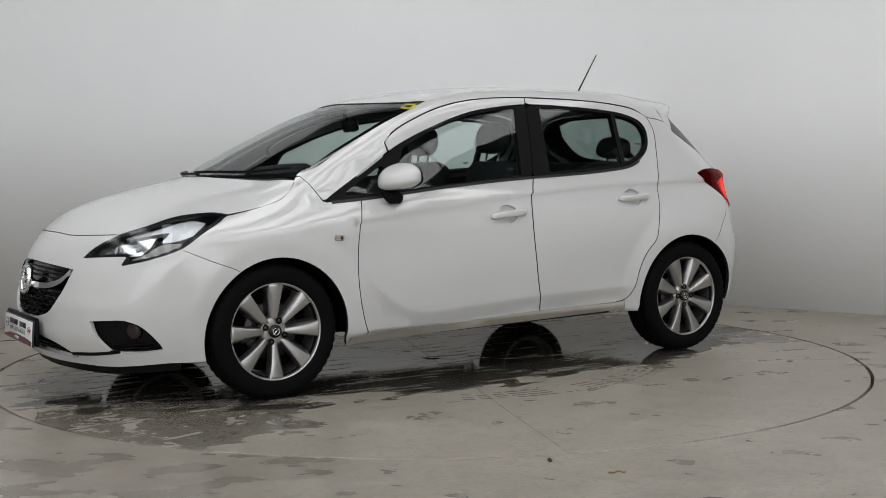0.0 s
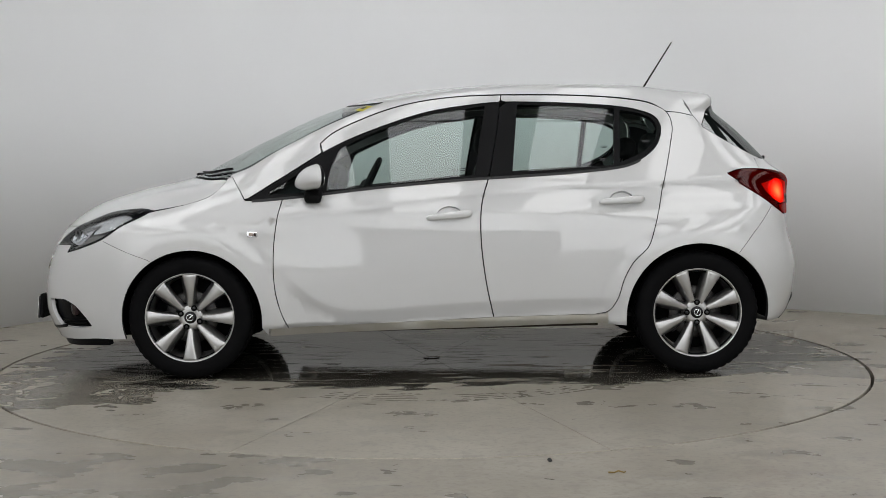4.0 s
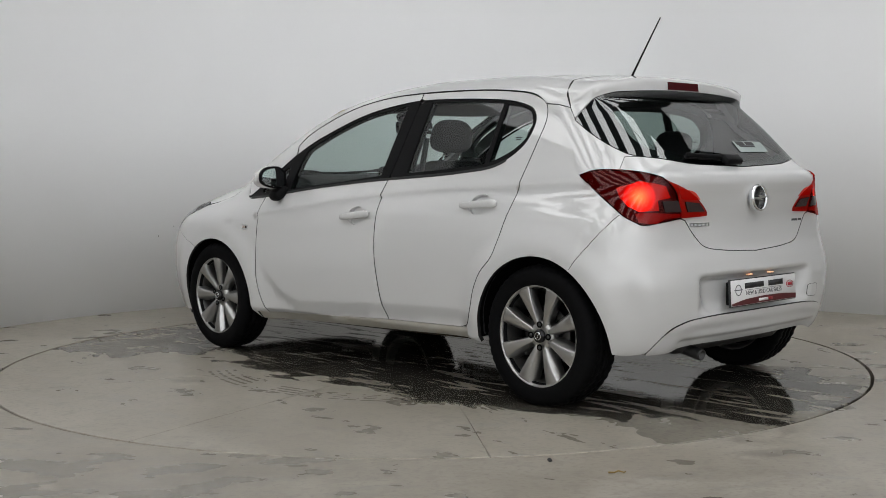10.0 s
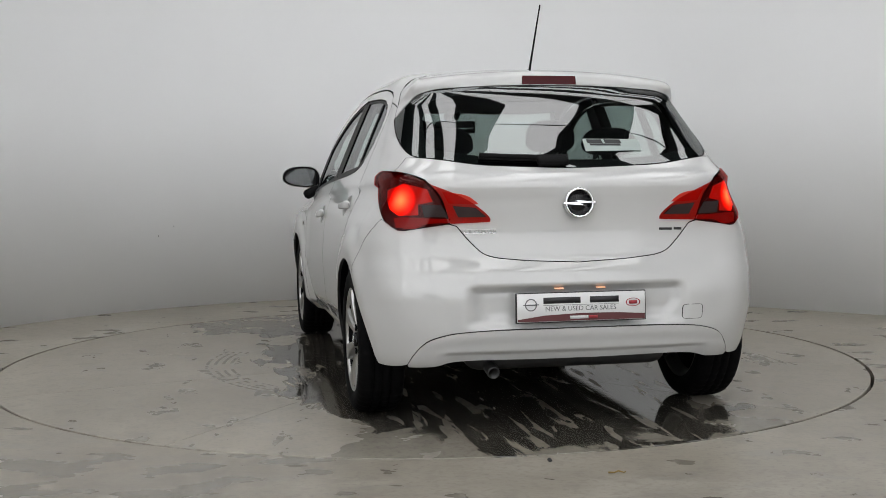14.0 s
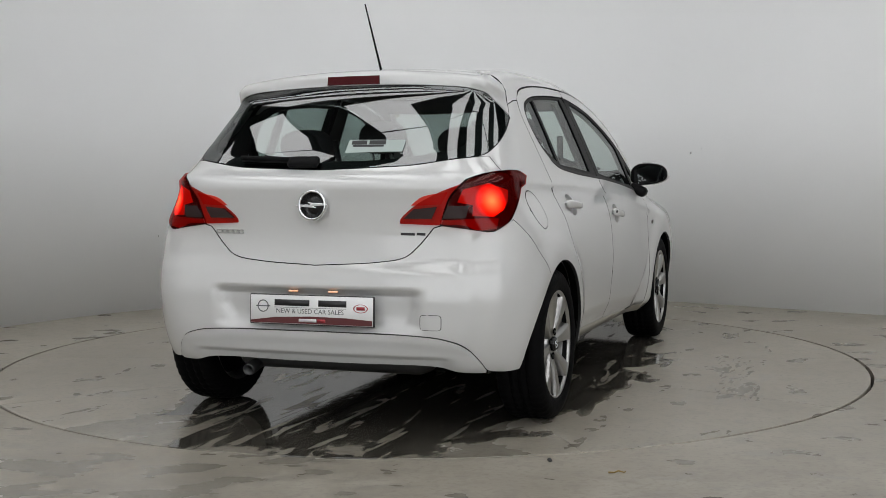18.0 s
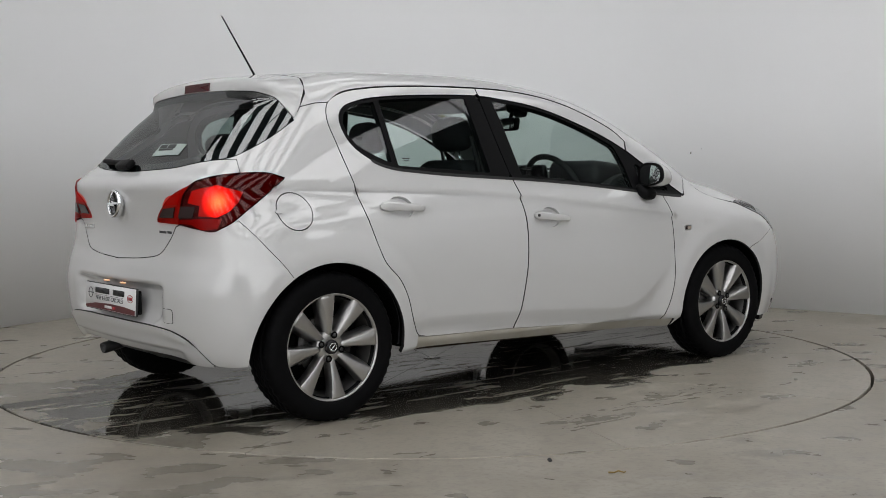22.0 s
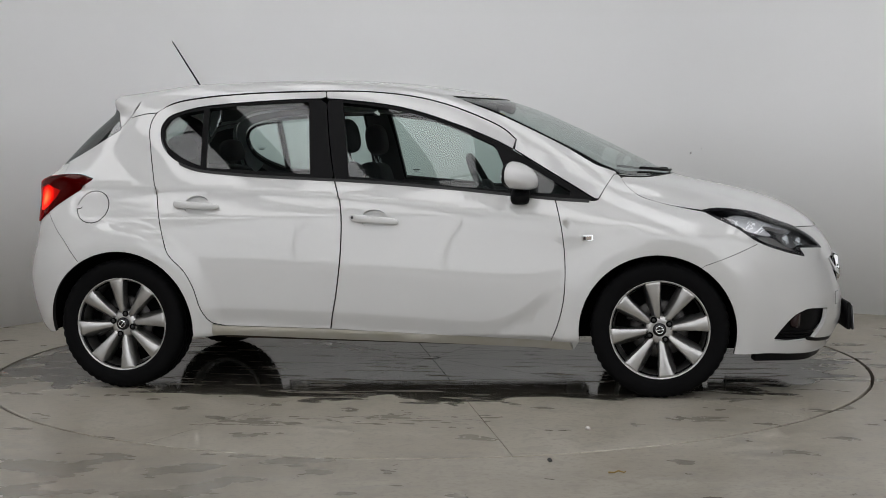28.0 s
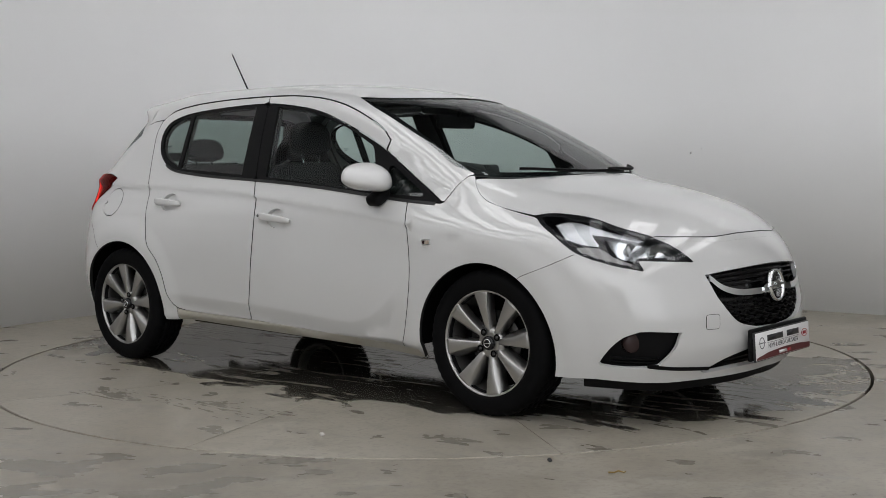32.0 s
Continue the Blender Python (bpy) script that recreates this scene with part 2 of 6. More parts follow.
# ---- body surface: x forward, y to the car's left, z up, origin between the axles ----
def curve(*pts):
    """A smooth curve through (u, v) points."""
    u = np.array([q[0] for q in pts], float)
    v = np.array([q[1] for q in pts], float)
    d = np.diff(v) / np.diff(u)
    m = np.empty_like(v)
    m[0], m[-1] = d[0], d[-1]
    for i in range(1, len(u) - 1):
        m[i] = 0 if d[i - 1] * d[i] <= 0 else 2 * d[i - 1] * d[i] / (d[i - 1] + d[i])

    def value(s):
        s = np.clip(np.asarray(s, float), u[0], u[-1])
        i = np.clip(np.searchsorted(u, s) - 1, 0, len(u) - 2)
        h = u[i + 1] - u[i]
        k = (s - u[i]) / h
        return ((1 + 2 * k) * (1 - k) ** 2 * v[i] + k * (1 - k) ** 2 * h * m[i]
                + k * k * (3 - 2 * k) * v[i + 1] + k * k * (k - 1) * h * m[i + 1])
    return value


def smax(a, b, k):
    h = np.clip(0.5 + 0.5 * (a - b) / k, 0, 1)
    return b + (a - b) * h + k * h * (1 - h)


def step(a, b, v):
    k = np.clip((v - a) / (b - a), 0, 1)
    return k * k * (3 - 2 * k)


FP = [0.40, 0.15, 0.235, 0.006]
RP = [0.09, 0.0, 0.015, 0.32, 0.0155, 0.024, 0.26, 0.23]
WHEEL_X, WHEEL_R = 1.2555, 0.307
TOP = curve((-1.6, 1.412), (-1.42, 1.433), (-1.13, 1.463), (-0.7, 1.484), (-0.3, 1.486), (0.05, 1.464), (0.35, 1.420),
            (0.6, 1.353), (0.93, 1.210), (1.2, 1.075), (1.32, 1.012), (1.40, 0.988), (1.6, 0.945), (1.8, 0.888), (1.95, 0.830),
            (2.08, 0.762), (2.18, 0.695), (2.3, 0.60))
FRONT = curve((0.10, 2.06), (0.19, 2.09), (0.25, 2.125), (0.33, 2.148), (0.42, 2.15), (0.52, 2.135), (0.62, 2.125), (0.70, 2.115), (0.80, 2.08), (1.0, 1.95))
REAR = curve((0.10, -1.60), (0.2, -1.70), (0.27, -1.79), (0.32, -1.815), (0.42, -1.835), (0.52, -1.84), (0.62, -1.822), (0.70, -1.798), (0.78, -1.79),
             (0.89, -1.80), (0.965, -1.812), (1.0, -1.79), (1.03, -1.738), (1.1, -1.672), (1.2, -1.577), (1.3, -1.480), (1.36, -1.424), (1.40, -1.42), (1.5, -1.42))
WIDTH = curve((0.1, 0.785), (0.3, 0.815), (0.45, 0.828), (0.6, 0.836), (0.72, 0.838), (0.80, 0.832), (0.87, 0.812), (0.93, 0.785), (1.0, 0.758), (1.17, 0.6905),
              (1.30, 0.6355), (1.40, 0.590), (1.6, 0.49))
SHOULDER = curve((-1.9, 0.99), (-1.3, 0.955), (-0.6, 0.93), (0.0, 0.882), (0.5, 0.825), (0.9, 0.775), (1.3, 0.74), (2.2, 0.70))
SCOOP = curve((-1.2, 0.386), (-0.75, 0.384), (-0.25, 0.372), (0.2, 0.348), (0.45, 0.334), (0.55, 0.352), (0.64, 0.395), (0.745, 0.480), (0.84, 0.56), (1.0, 0.50), (1.3, 0.3))


def half_width(x, z):
    w = WIDTH(z)
    up = step(0.74, 0.92, z)
    w = w - up * (1 - 0.5 * step(1.0, 1.3, z)) * 0.085 * np.clip(x - 0.25, 0, 2) ** 2
    w = w - up * RP[4] * np.clip(-0.3 - x, 0, 2) ** 2
    w = w - RP[5] * np.clip(-1.0 - x, 0, 1) ** 2 - 0.05 * np.clip(np.abs(x) - 0.9, 0, 2) ** 2 * step(0.6, 0.2, z)
    s = SHOULDER(x) - z
    w = w - 0.019 * step(-0.003, 0.011, s) * step(0.36, 0.06, s) * step(1.25, 0.6, x)
    q = SCOOP(x) - z
    q = 0.5 * (q + np.sqrt(q * q + 0.008 ** 2))
    w = w - 0.34 * np.minimum(q, 0.07) * step(0.82, 0.64, x) * step(-0.98, -0.72, x)
    w = w - 0.9 * np.clip(0.268 - z, 0, 0.1) * step(1.0, 0.85, np.abs(x))
    for c in (WHEEL_X, -WHEEL_X):
        r = np.hypot(x - c, z - 0.31)
        w = w + (0.016 if c > 0 else 0.018) * step(0.50, 0.38, r)
    return w


def body(x, y, z):
    """Below zero inside the car's outer skin."""
    y = np.abs(y)
    top = (z - TOP(x + 0.40 * y * y) + (0.11 + 0.075 * step(-0.95, -1.30, x)) * y * y) * 0.93
    side = y - half_width(x, z)
    front = x - FRONT(z) - FP[3] + FP[0] * y ** 2 + FP[1] * y ** 4
    rear = REAR(z) + (RP[0] + (RP[2] - RP[0]) * step(0.98, 1.12, z)) * y ** 2 + (RP[1] + (RP[3] - RP[1]) * step(0.98, 1.12, z)) * y ** 4 - x
    dent = step(0.47, 0.38, y) * step(0.405, 0.435, z) * step(0.572, 0.558, z)
    rear = rear + 0.022 * dent
    kt = 0.055 + 0.07 * step(0.9, 1.4, x)
    f = smax(side, top, kt)
    f = smax(f, front, FP[2])
    return smax(f, rear, RP[6] + (RP[7] - RP[6]) * step(0.98, 1.12, z) - (RP[7] - 0.035) * step(1.3, 1.38, z))


def outermost(org, way, far):
    """Where the rays from org along way, walked from far inwards, first meet the skin; then its normal."""
    n = len(org)
    way = np.broadcast_to(way, org.shape)
    lo, hi = np.zeros(n), np.full(n, float(far))
    live = np.arange(n)
    for k in np.linspace(far, 0, 44)[1:]:
        q = org[live] + way[live] * k
        inside = body(q[:, 0], q[:, 1], q[:, 2]) < 0
        lo[live[inside]] = k
        live = live[~inside]
        hi[live] = k
        if not len(live):
            break
    for _ in range(15):
        mid = (lo + hi) / 2
        q = org + way * mid[:, None]
        inside = body(q[:, 0], q[:, 1], q[:, 2]) < 0
        lo, hi = np.where(inside, mid, lo), np.where(inside, hi, mid)
    return org + way * ((lo + hi) / 2)[:, None]


def normal(p):
    e = 0.002
    g = np.stack([body(*(p + np.eye(3)[i] * e).T) - body(*(p - np.eye(3)[i] * e).T) for i in range(3)], 1)
    return g / np.maximum(np.linalg.norm(g, axis=1), 1e-9)[:, None]


def snap(p):
    """Points close to the skin, moved onto it."""
    p = np.atleast_2d(np.asarray(p, float)).copy()
    for _ in range(6):
        n = normal(p)
        e = 0.002
        slope = (body(*(p + n * e).T) - body(*(p - n * e).T)) / (2 * e)
        p -= n * np.clip(body(*p.T) / np.maximum(slope, 0.3), -0.05, 0.05)[:, None]
    return p


def chart(kind):
    """Maps flat (u, v) onto the skin: S from the side, T from above, F and B round the front and back, Y over the tail's upper edge."""
    def place(uv):
        uv = np.asarray(uv, float)
        u, v, o = uv[:, 0], uv[:, 1], np.zeros(len(uv))
        if kind == "S":
            org, way, far = np.stack([u, o, v], 1), np.array([[0, 1.0, 0]]), 1.1
        elif kind == "T":
            org, way, far = np.stack([u, v, o + 0.3], 1), np.array([[0, 0, 1.0]]), 1.4
        elif kind == "Y":
            org, way, far = np.stack([o - 1.05, u, o + 1.15], 1), np.stack([-np.cos(v), o, np.sin(v)], 1), 0.9
        else:
            c, s = (1.3, 1) if kind == "F" else (-1.0, -1)
            org, way, far = np.stack([o + c, o, v], 1), np.stack([s * np.cos(u), np.sin(u), o], 1), 1.3
        return outermost(org, way, far)
    return place


def flat(kind, p):
    """The (u, v) of points of the skin in a chart."""
    p = np.asarray(p, float)
    if kind == "S":
        return p[:, [0, 2]]
    if kind == "T":
        return p[:, :2]
    if kind == "Y":
        return np.stack([p[:, 1], np.arctan2(p[:, 2] - 1.15, -1.05 - p[:, 0])], 1)
    c, s = (1.3, 1) if kind == "F" else (-1.0, -1)
    return np.stack([np.arctan2(p[:, 1], s * (p[:, 0] - c)), p[:, 2]], 1)


# ---- builders ----
from mathutils import geometry
OFFSET = Vector((-0.0629, -0.2214, 0.0))
car = new("car")
tagged(car, "white five-door hatchback car with silver alloy wheels, parked on the turntable", "car")


def part(name, bm, mat, parent, label=""):
    """Links a bmesh as one mesh under a thing or a part."""
    me = bpy.data.meshes.new(name)
    bm.to_mesh(me)
    bm.free()
    return hang(name, me, mat, parent, label)


def hang(name, me, mat, parent, label=""):
    for m in mat if isinstance(mat, (list, tuple)) else [mat]:
        me.materials.append(m)
    ob = new(name, me)
    if parent is not None:
        ob.parent = parent
        if parent is car:
            ob.location = OFFSET
    if label:
        ob["label"] = label
    return ob


def smooth(bm, on=True):
    for f in bm.faces:
        f.smooth = on
    return bm


def line(*pts, n=8):
    """A soft curve through points of any dimension."""
    p = np.array(pts, float)
    if len(p) < 3:
        k = np.linspace(0, 1, n + 1)[:, None]
        return p[0] * (1 - k) + p[1] * k
    ext = np.vstack([2 * p[0] - p[1], p, 2 * p[-1] - p[-2]])
    out = []
    for i in range(1, len(ext) - 2):
        a, b, c, d = ext[i - 1], ext[i], ext[i + 1], ext[i + 2]
        ta = max(np.linalg.norm(b - a), 1e-6) ** 0.5
        tb = max(np.linalg.norm(c - b), 1e-6) ** 0.5
        tc = max(np.linalg.norm(d - c), 1e-6) ** 0.5
        m1 = (c - b) / tb - (c - a) / (ta + tb) + (b - a) / ta
        m2 = (d - c) / tc - (d - b) / (tb + tc) + (c - b) / tb
        m1, m2 = m1 * tb, m2 * tb
        for k in np.linspace(0, 1, n, endpoint=False):
            out.append((2 * k**3 - 3 * k**2 + 1) * b + (k**3 - 2 * k**2 + k) * m1 + (3 * k**2 - 2 * k**3) * c + (k**3 - k**2) * m2)
    return np.vstack([out, p[-1]])


def loop(*lines):
    """A closed outline from open pieces, without doubled points."""
    p = np.vstack([np.atleast_2d(q) for q in lines])
    keep = [0]
    for i in range(1, len(p)):
        if np.linalg.norm(p[i] - p[keep[-1]]) > 0.003:
            keep.append(i)
    if np.linalg.norm(p[keep[-1]] - p[keep[0]]) < 0.003:
        keep.pop()
    return p[keep]


def arc(cx, cz, r, a0, a1, n=28):
    a = np.radians(np.linspace(a0, a1, n))
    return np.stack([cx + r * np.cos(a), cz + r * np.sin(a)], 1)


def mirrored(p):
    """An outline of the left half, from the middle to the middle, closed by its mirror image."""
    q = p[::-1] * np.array([-1, 1]) if p.shape[1] == 2 else p[::-1] * np.array([1, -1, 1])
    return loop(p, q)


def area(p):
    return 0.5 * np.sum(p[:, 0] * np.roll(p[:, 1], -1) - np.roll(p[:, 0], -1) * p[:, 1])


def inset(p, g):
    if area(p) < 0:
        p = p[::-1]
    d = np.roll(p, -1, 0) - p
    d /= np.maximum(np.linalg.norm(d, axis=1), 1e-9)[:, None]
    nrm = np.stack([-d[:, 1], d[:, 0]], 1)
    m = nrm + np.roll(nrm, 1, 0)
    m /= np.maximum((m * m).sum(1), 0.5)[:, None] / 2
    return p + m * g


def within(q, poly):
    x, y = q[:, 0], q[:, 1]
    ok = np.zeros(len(q), bool)
    for (ax, ay), (bx, by) in zip(poly, np.roll(poly, -1, 0)):
        cross = (ay > y) != (by > y)
        if ay != by:
            ok ^= cross & (x < (bx - ax) * (y - ay) / (by - ay) + ax)
    return ok


def near(q, poly):
    d = np.full(len(q), 9.0)
    a, b = poly, np.roll(poly, -1, 0)
    for s, e in zip(a, b):
        v = e - s
        k = np.clip(((q - s) @ v) / max(v @ v, 1e-12), 0, 1)
        d = np.minimum(d, np.linalg.norm(q - s - k[:, None] * v, axis=1))
    return d


def panel(name, kind, outline, mat, parent, holes=(), off=0.0, gap=0.0028, depth=0.018, step_=0.032, side=1, label="", stretch=1.0, rim_mat=None, sculpt=None, creases=()):
    """A skin panel: the outline, in a chart of the body, filled with a net that lies on the skin, with edges turned inwards."""
    s = np.array([0.75 if kind in "FB" else 1.0, 0.38 if kind == "Y" else stretch])
    loops = [inset(np.asarray(outline, float) * s, gap)] + [inset(np.asarray(h, float) * s, -0.0012) for h in holes]
    lo, hi = loops[0].min(0), loops[0].max(0)
    gx, gy = np.meshgrid(np.arange(lo[0], hi[0], step_), np.arange(lo[1], hi[1], step_))
    gx = gx + (np.arange(gx.shape[0])[:, None] % 2) * step_ * 0.5
    q = np.stack([gx.ravel(), gy.ravel()], 1)
    # rows of points along the folds of the skin, so that these stay crisp
    for row in creases:
        row = np.asarray(row, float) * s
        q = np.vstack([q[near(q, row) > 0.006], row])
    q = q[within(q, loops[0])]
    for i, p in enumerate(loops):
        if i:
            q = q[~within(q, p)]
        q = q[near(q, p) > step_ * 0.35] if len(q) else q
    verts, edges = [Vector(v) for v in q], []
    for p in loops:
        k = len(verts)
        verts += [Vector(v) for v in p]
        edges += [(k + i, k + (i + 1) % len(p)) for i in range(len(p))]
    v2, _, tris, *_ = geometry.delaunay_2d_cdt(verts, edges, [], 0, 1e-6)
    v2 = np.array([tuple(v) for v in v2])
    tris = np.array([t for t in tris if len(t) == 3])
    mid = v2[tris].mean(1)
    ok = within(mid, loops[0])
    for p in loops[1:]:
        ok &= ~within(mid, p)
    tris = tris[ok]
    pos = chart(kind)(v2 / s)
    nor = normal(pos)
    pos = pos + nor * off
    if sculpt is not None:
        pos = pos + nor * sculpt(pos)[:, None]
    # turn the net to face outwards
    a, b, c = pos[tris[:, 0]], pos[tris[:, 1]], pos[tris[:, 2]]
    flip = (np.cross(b - a, c - a) * nor[tris[:, 0]]).sum(1) < 0
    tris[flip] = tris[flip][:, ::-1]
    if sculpt is not None:
        # the sculpted skin's own normals, from its faces
        fn = np.cross(pos[tris[:, 1]] - pos[tris[:, 0]], pos[tris[:, 2]] - pos[tris[:, 0]])
        nor = np.zeros_like(pos)
        for k in range(3):
            np.add.at(nor, tris[:, k], fn)
        nor /= np.maximum(np.linalg.norm(nor, axis=1), 1e-12)[:, None]
    count = {}
    for t in tris:
        for i in range(3):
            count[(t[i], t[(i + 1) % 3])] = 1
    rim = [e for e in count if (e[1], e[0]) not in count]
    ids = sorted({i for e in rim for i in e})
    n0 = len(pos)
    top = {v: n0 + i for i, v in enumerate(ids)}
    low = {v: n0 + len(ids) + i for i, v in enumerate(ids)}
    out = np.zeros((len(ids), 3))
    where = {v: i for i, v in enumerate(ids)}
    for i, j in rim:
        d = np.cross(pos[j] - pos[i], nor[i])
        out[where[i]] += d
        out[where[j]] += d
    out /= np.maximum(np.linalg.norm(out, axis=1), 1e-9)[:, None]
    allp = np.vstack([pos, pos[ids], pos[ids] - nor[ids] * depth])
    alln = np.vstack([nor, out, out])
    faces = [tuple(int(i) for i in t) for t in tris] + [(int(top[j]), int(top[i]), int(low[i]), int(low[j])) for i, j in rim]
    # painted panels get black edges, which put the shade of the gaps into colour
    if mat is PAINT and rim_mat is None:
        rim_mat = SEAL
    if side < 0:
        allp, alln = allp * [1, -1, 1], alln * [1, -1, 1]
        faces = [f[::-1] for f in faces]
    me = bpy.data.meshes.new(name)
    me.from_pydata(allp.tolist(), [], faces)
    me.polygons.foreach_set("use_smooth", [True] * len(me.polygons))
    me.normals_split_custom_set_from_vertices(alln.tolist())
    if rim_mat is not None:
        dark = np.zeros(len(faces), int)
        if loops[1:]:
            ends = np.array([(v2[i] + v2[j]) / 2 for i, j in rim])
            open_ = np.min([near(ends, p) for p in loops[1:]], axis=0) > 1e-4
        else:
            open_ = np.ones(len(rim), bool)
        dark[len(tris):] = open_
        me.polygons.foreach_set("material_index", dark.tolist())
        return hang(name, me, [mat, rim_mat], parent, label)
    return hang(name, me, mat, parent, label)


def box(sx, sy, sz, at=(0, 0, 0), bevel=0.01, seg=2, turn=None):
    bm = bmesh.new()
    bmesh.ops.create_cube(bm, size=1, matrix=Matrix.Diagonal((sx, sy, sz, 1)))
    if bevel:
        bmesh.ops.bevel(bm, geom=bm.edges[:], offset=bevel, segments=seg, affect="EDGES", profile=0.5)
    m = Matrix.Translation(at) @ (turn or Matrix())
    bmesh.ops.transform(bm, matrix=m, verts=bm.verts[:])
    return smooth(bm)


def lathe(profile, seg=64, axis="Y", closed=False):
    """Turns (radius, along) points round the y axis."""
    bm = bmesh.new()
    rings = []
    for r, h in profile:
        rings.append([bm.verts.new((r * math.cos(2 * math.pi * i / seg), h, r * math.sin(2 * math.pi * i / seg))) for i in range(seg)])
    for a, b in zip(rings, rings[1:] + ([rings[0]] if closed else [])):
        for i in range(seg):
            bm.faces.new((a[i], a[(i + 1) % seg], b[(i + 1) % seg], b[i]))
    if not closed:
        for ring, r in ((rings[0], profile[0][0]), (rings[-1], profile[-1][0])):
            if r > 1e-4:
                bm.faces.new(ring)
    bmesh.ops.remove_doubles(bm, verts=bm.verts[:], dist=1e-6)
    bmesh.ops.recalc_face_normals(bm, faces=bm.faces[:])
    return smooth(bm)


def moved(bm, m):
    bmesh.ops.transform(bm, matrix=m, verts=bm.verts[:])
    if m.determinant() < 0:
        bmesh.ops.reverse_faces(bm, faces=bm.faces[:])
    return bm


def slab(outline, thick, bevel=0.0):
    """A flat outline in x and z, given thickness along y."""
    bm = bmesh.new()
    a = [bm.verts.new((x, 0, z)) for x, z in outline]
    b = [bm.verts.new((x, thick, z)) for x, z in outline]
    bm.faces.new(a)
    bm.faces.new(b[::-1])
    for i in range(len(a)):
        bm.faces.new((a[i], b[i], b[(i + 1) % len(a)], a[(i + 1) % len(a)]))
    bmesh.ops.recalc_face_normals(bm, faces=bm.faces[:])
    if bevel:
        bmesh.ops.bevel(bm, geom=bm.edges[:], offset=bevel, segments=2, affect="EDGES", profile=0.5)
    return bm


def tube(points, radius, seg=8, taper=1.0):
    """A round bar along a path."""
    bm = bmesh.new()
    pts = [Vector(p) for p in points]
    rings = []
    for i, p in enumerate(pts):
        d = (pts[min(i + 1, len(pts) - 1)] - pts[max(i - 1, 0)]).normalized()
        u = d.orthogonal().normalized() if i == 0 else (u - d * u.dot(d)).normalized()
        v = d.cross(u)
        r = radius * (1 + (taper - 1) * i / (len(pts) - 1))
        rings.append([bm.verts.new(p + (u * math.cos(2 * math.pi * k / seg) + v * math.sin(2 * math.pi * k / seg)) * r) for k in range(seg)])
    for a, b in zip(rings, rings[1:]):
        for k in range(seg):
            bm.faces.new((a[k], a[(k + 1) % seg], b[(k + 1) % seg], b[k]))
    bm.faces.new(rings[0][::-1])
    bm.faces.new(rings[-1])
    bmesh.ops.recalc_face_normals(bm, faces=bm.faces[:])
    return smooth(bm)


# ---- the studio ----
FLOOR_MAT = concrete("grey_painted_concrete", False)
WALL_MAT = material("white_wall_paint", (0.90, 0.905, 0.91), 0.6, grain=0.05, scale=1.2)
R_TABLE = 2.262


def ring_floor(name, r0, r1, far, mat):
    """The floor round the turntable: a sheet with a round hole."""
    bm = bmesh.new()
    n = 144
    prev = None
    for r in (r0, r0 + 0.3, r1):
        ring = [bm.verts.new((r * math.cos(2 * math.pi * i / n), r * math.sin(2 * math.pi * i / n), 0)) for i in range(n)]
        if prev:
            for i in range(n):
                bm.faces.new((prev[i], ring[i], ring[(i + 1) % n], prev[(i + 1) % n]))
        prev = ring
    skirt = [bm.verts.new((r0 * math.cos(2 * math.pi * i / n), r0 * math.sin(2 * math.pi * i / n), -0.12)) for i in range(n)]
    first = list(bm.verts)[:n]
    for i in range(n):
        bm.faces.new((first[i], first[(i + 1) % n], skirt[(i + 1) % n], skirt[i]))
    return part(name, bm, mat, None)


floor = tagged(ring_floor("floor", R_TABLE + 0.012, 18.0, 0, FLOOR_MAT), "grey painted concrete studio floor, stained and damp", "floor", kind="structure")
pit = tagged(part("pit", moved(lathe([(0.0, -0.13), (R_TABLE + 0.3, -0.13)], 96), pose(0, 0, 0, 90)), UNDER, None), "dark pit beneath the turntable", "pit", kind="structure")
turntable = new("turntable")
tagged(turntable, "round grey concrete turntable with damp stains, flush with the floor", "turntable")
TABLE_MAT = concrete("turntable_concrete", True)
SEAM = 36
for i in range(10):
    a_0, a_1 = radians(70.5 + SEAM * i), radians(70.5 + SEAM * (i + 1))
    bm = bmesh.new()
    rows = []
    for k in range(15):
        a = a_0 + (a_1 - a_0) * k / 14
        row = []
        for r, z in ((0.02, 0.0), (0.5, 0.0), (1.2, 0.0), (R_TABLE - 0.007, 0.0), (R_TABLE - 0.004, -0.003), (R_TABLE - 0.004, -0.08)):
            t = 0.0016 if k == 0 else (-0.0016 if k == 14 else 0.0)
            row.append(bm.verts.new((r * math.cos(a) - t * math.sin(a), r * math.sin(a) + t * math.cos(a), z)))
        rows.append(row)
    for p, q in zip(rows, rows[1:]):
        for k in range(5):
            bm.faces.new((p[k], p[k + 1], q[k + 1], q[k]))
    for row, rev in ((rows[0], False), (rows[-1], True)):
        low = [bm.verts.new((v.co.x, v.co.y, -0.02)) for v in row[:4]]
        for k in range(3):
            f = (row[k], low[k], low[k + 1], row[k + 1])
            bm.faces.new(f[::-1] if rev else f)
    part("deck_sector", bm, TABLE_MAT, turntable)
part("hub_plate", moved(lathe([(0.0, 0.001), (0.05, 0.001), (0.05, -0.03)], 32), pose(0, 0, -0.001, 90)), TABLE_MAT, turntable)

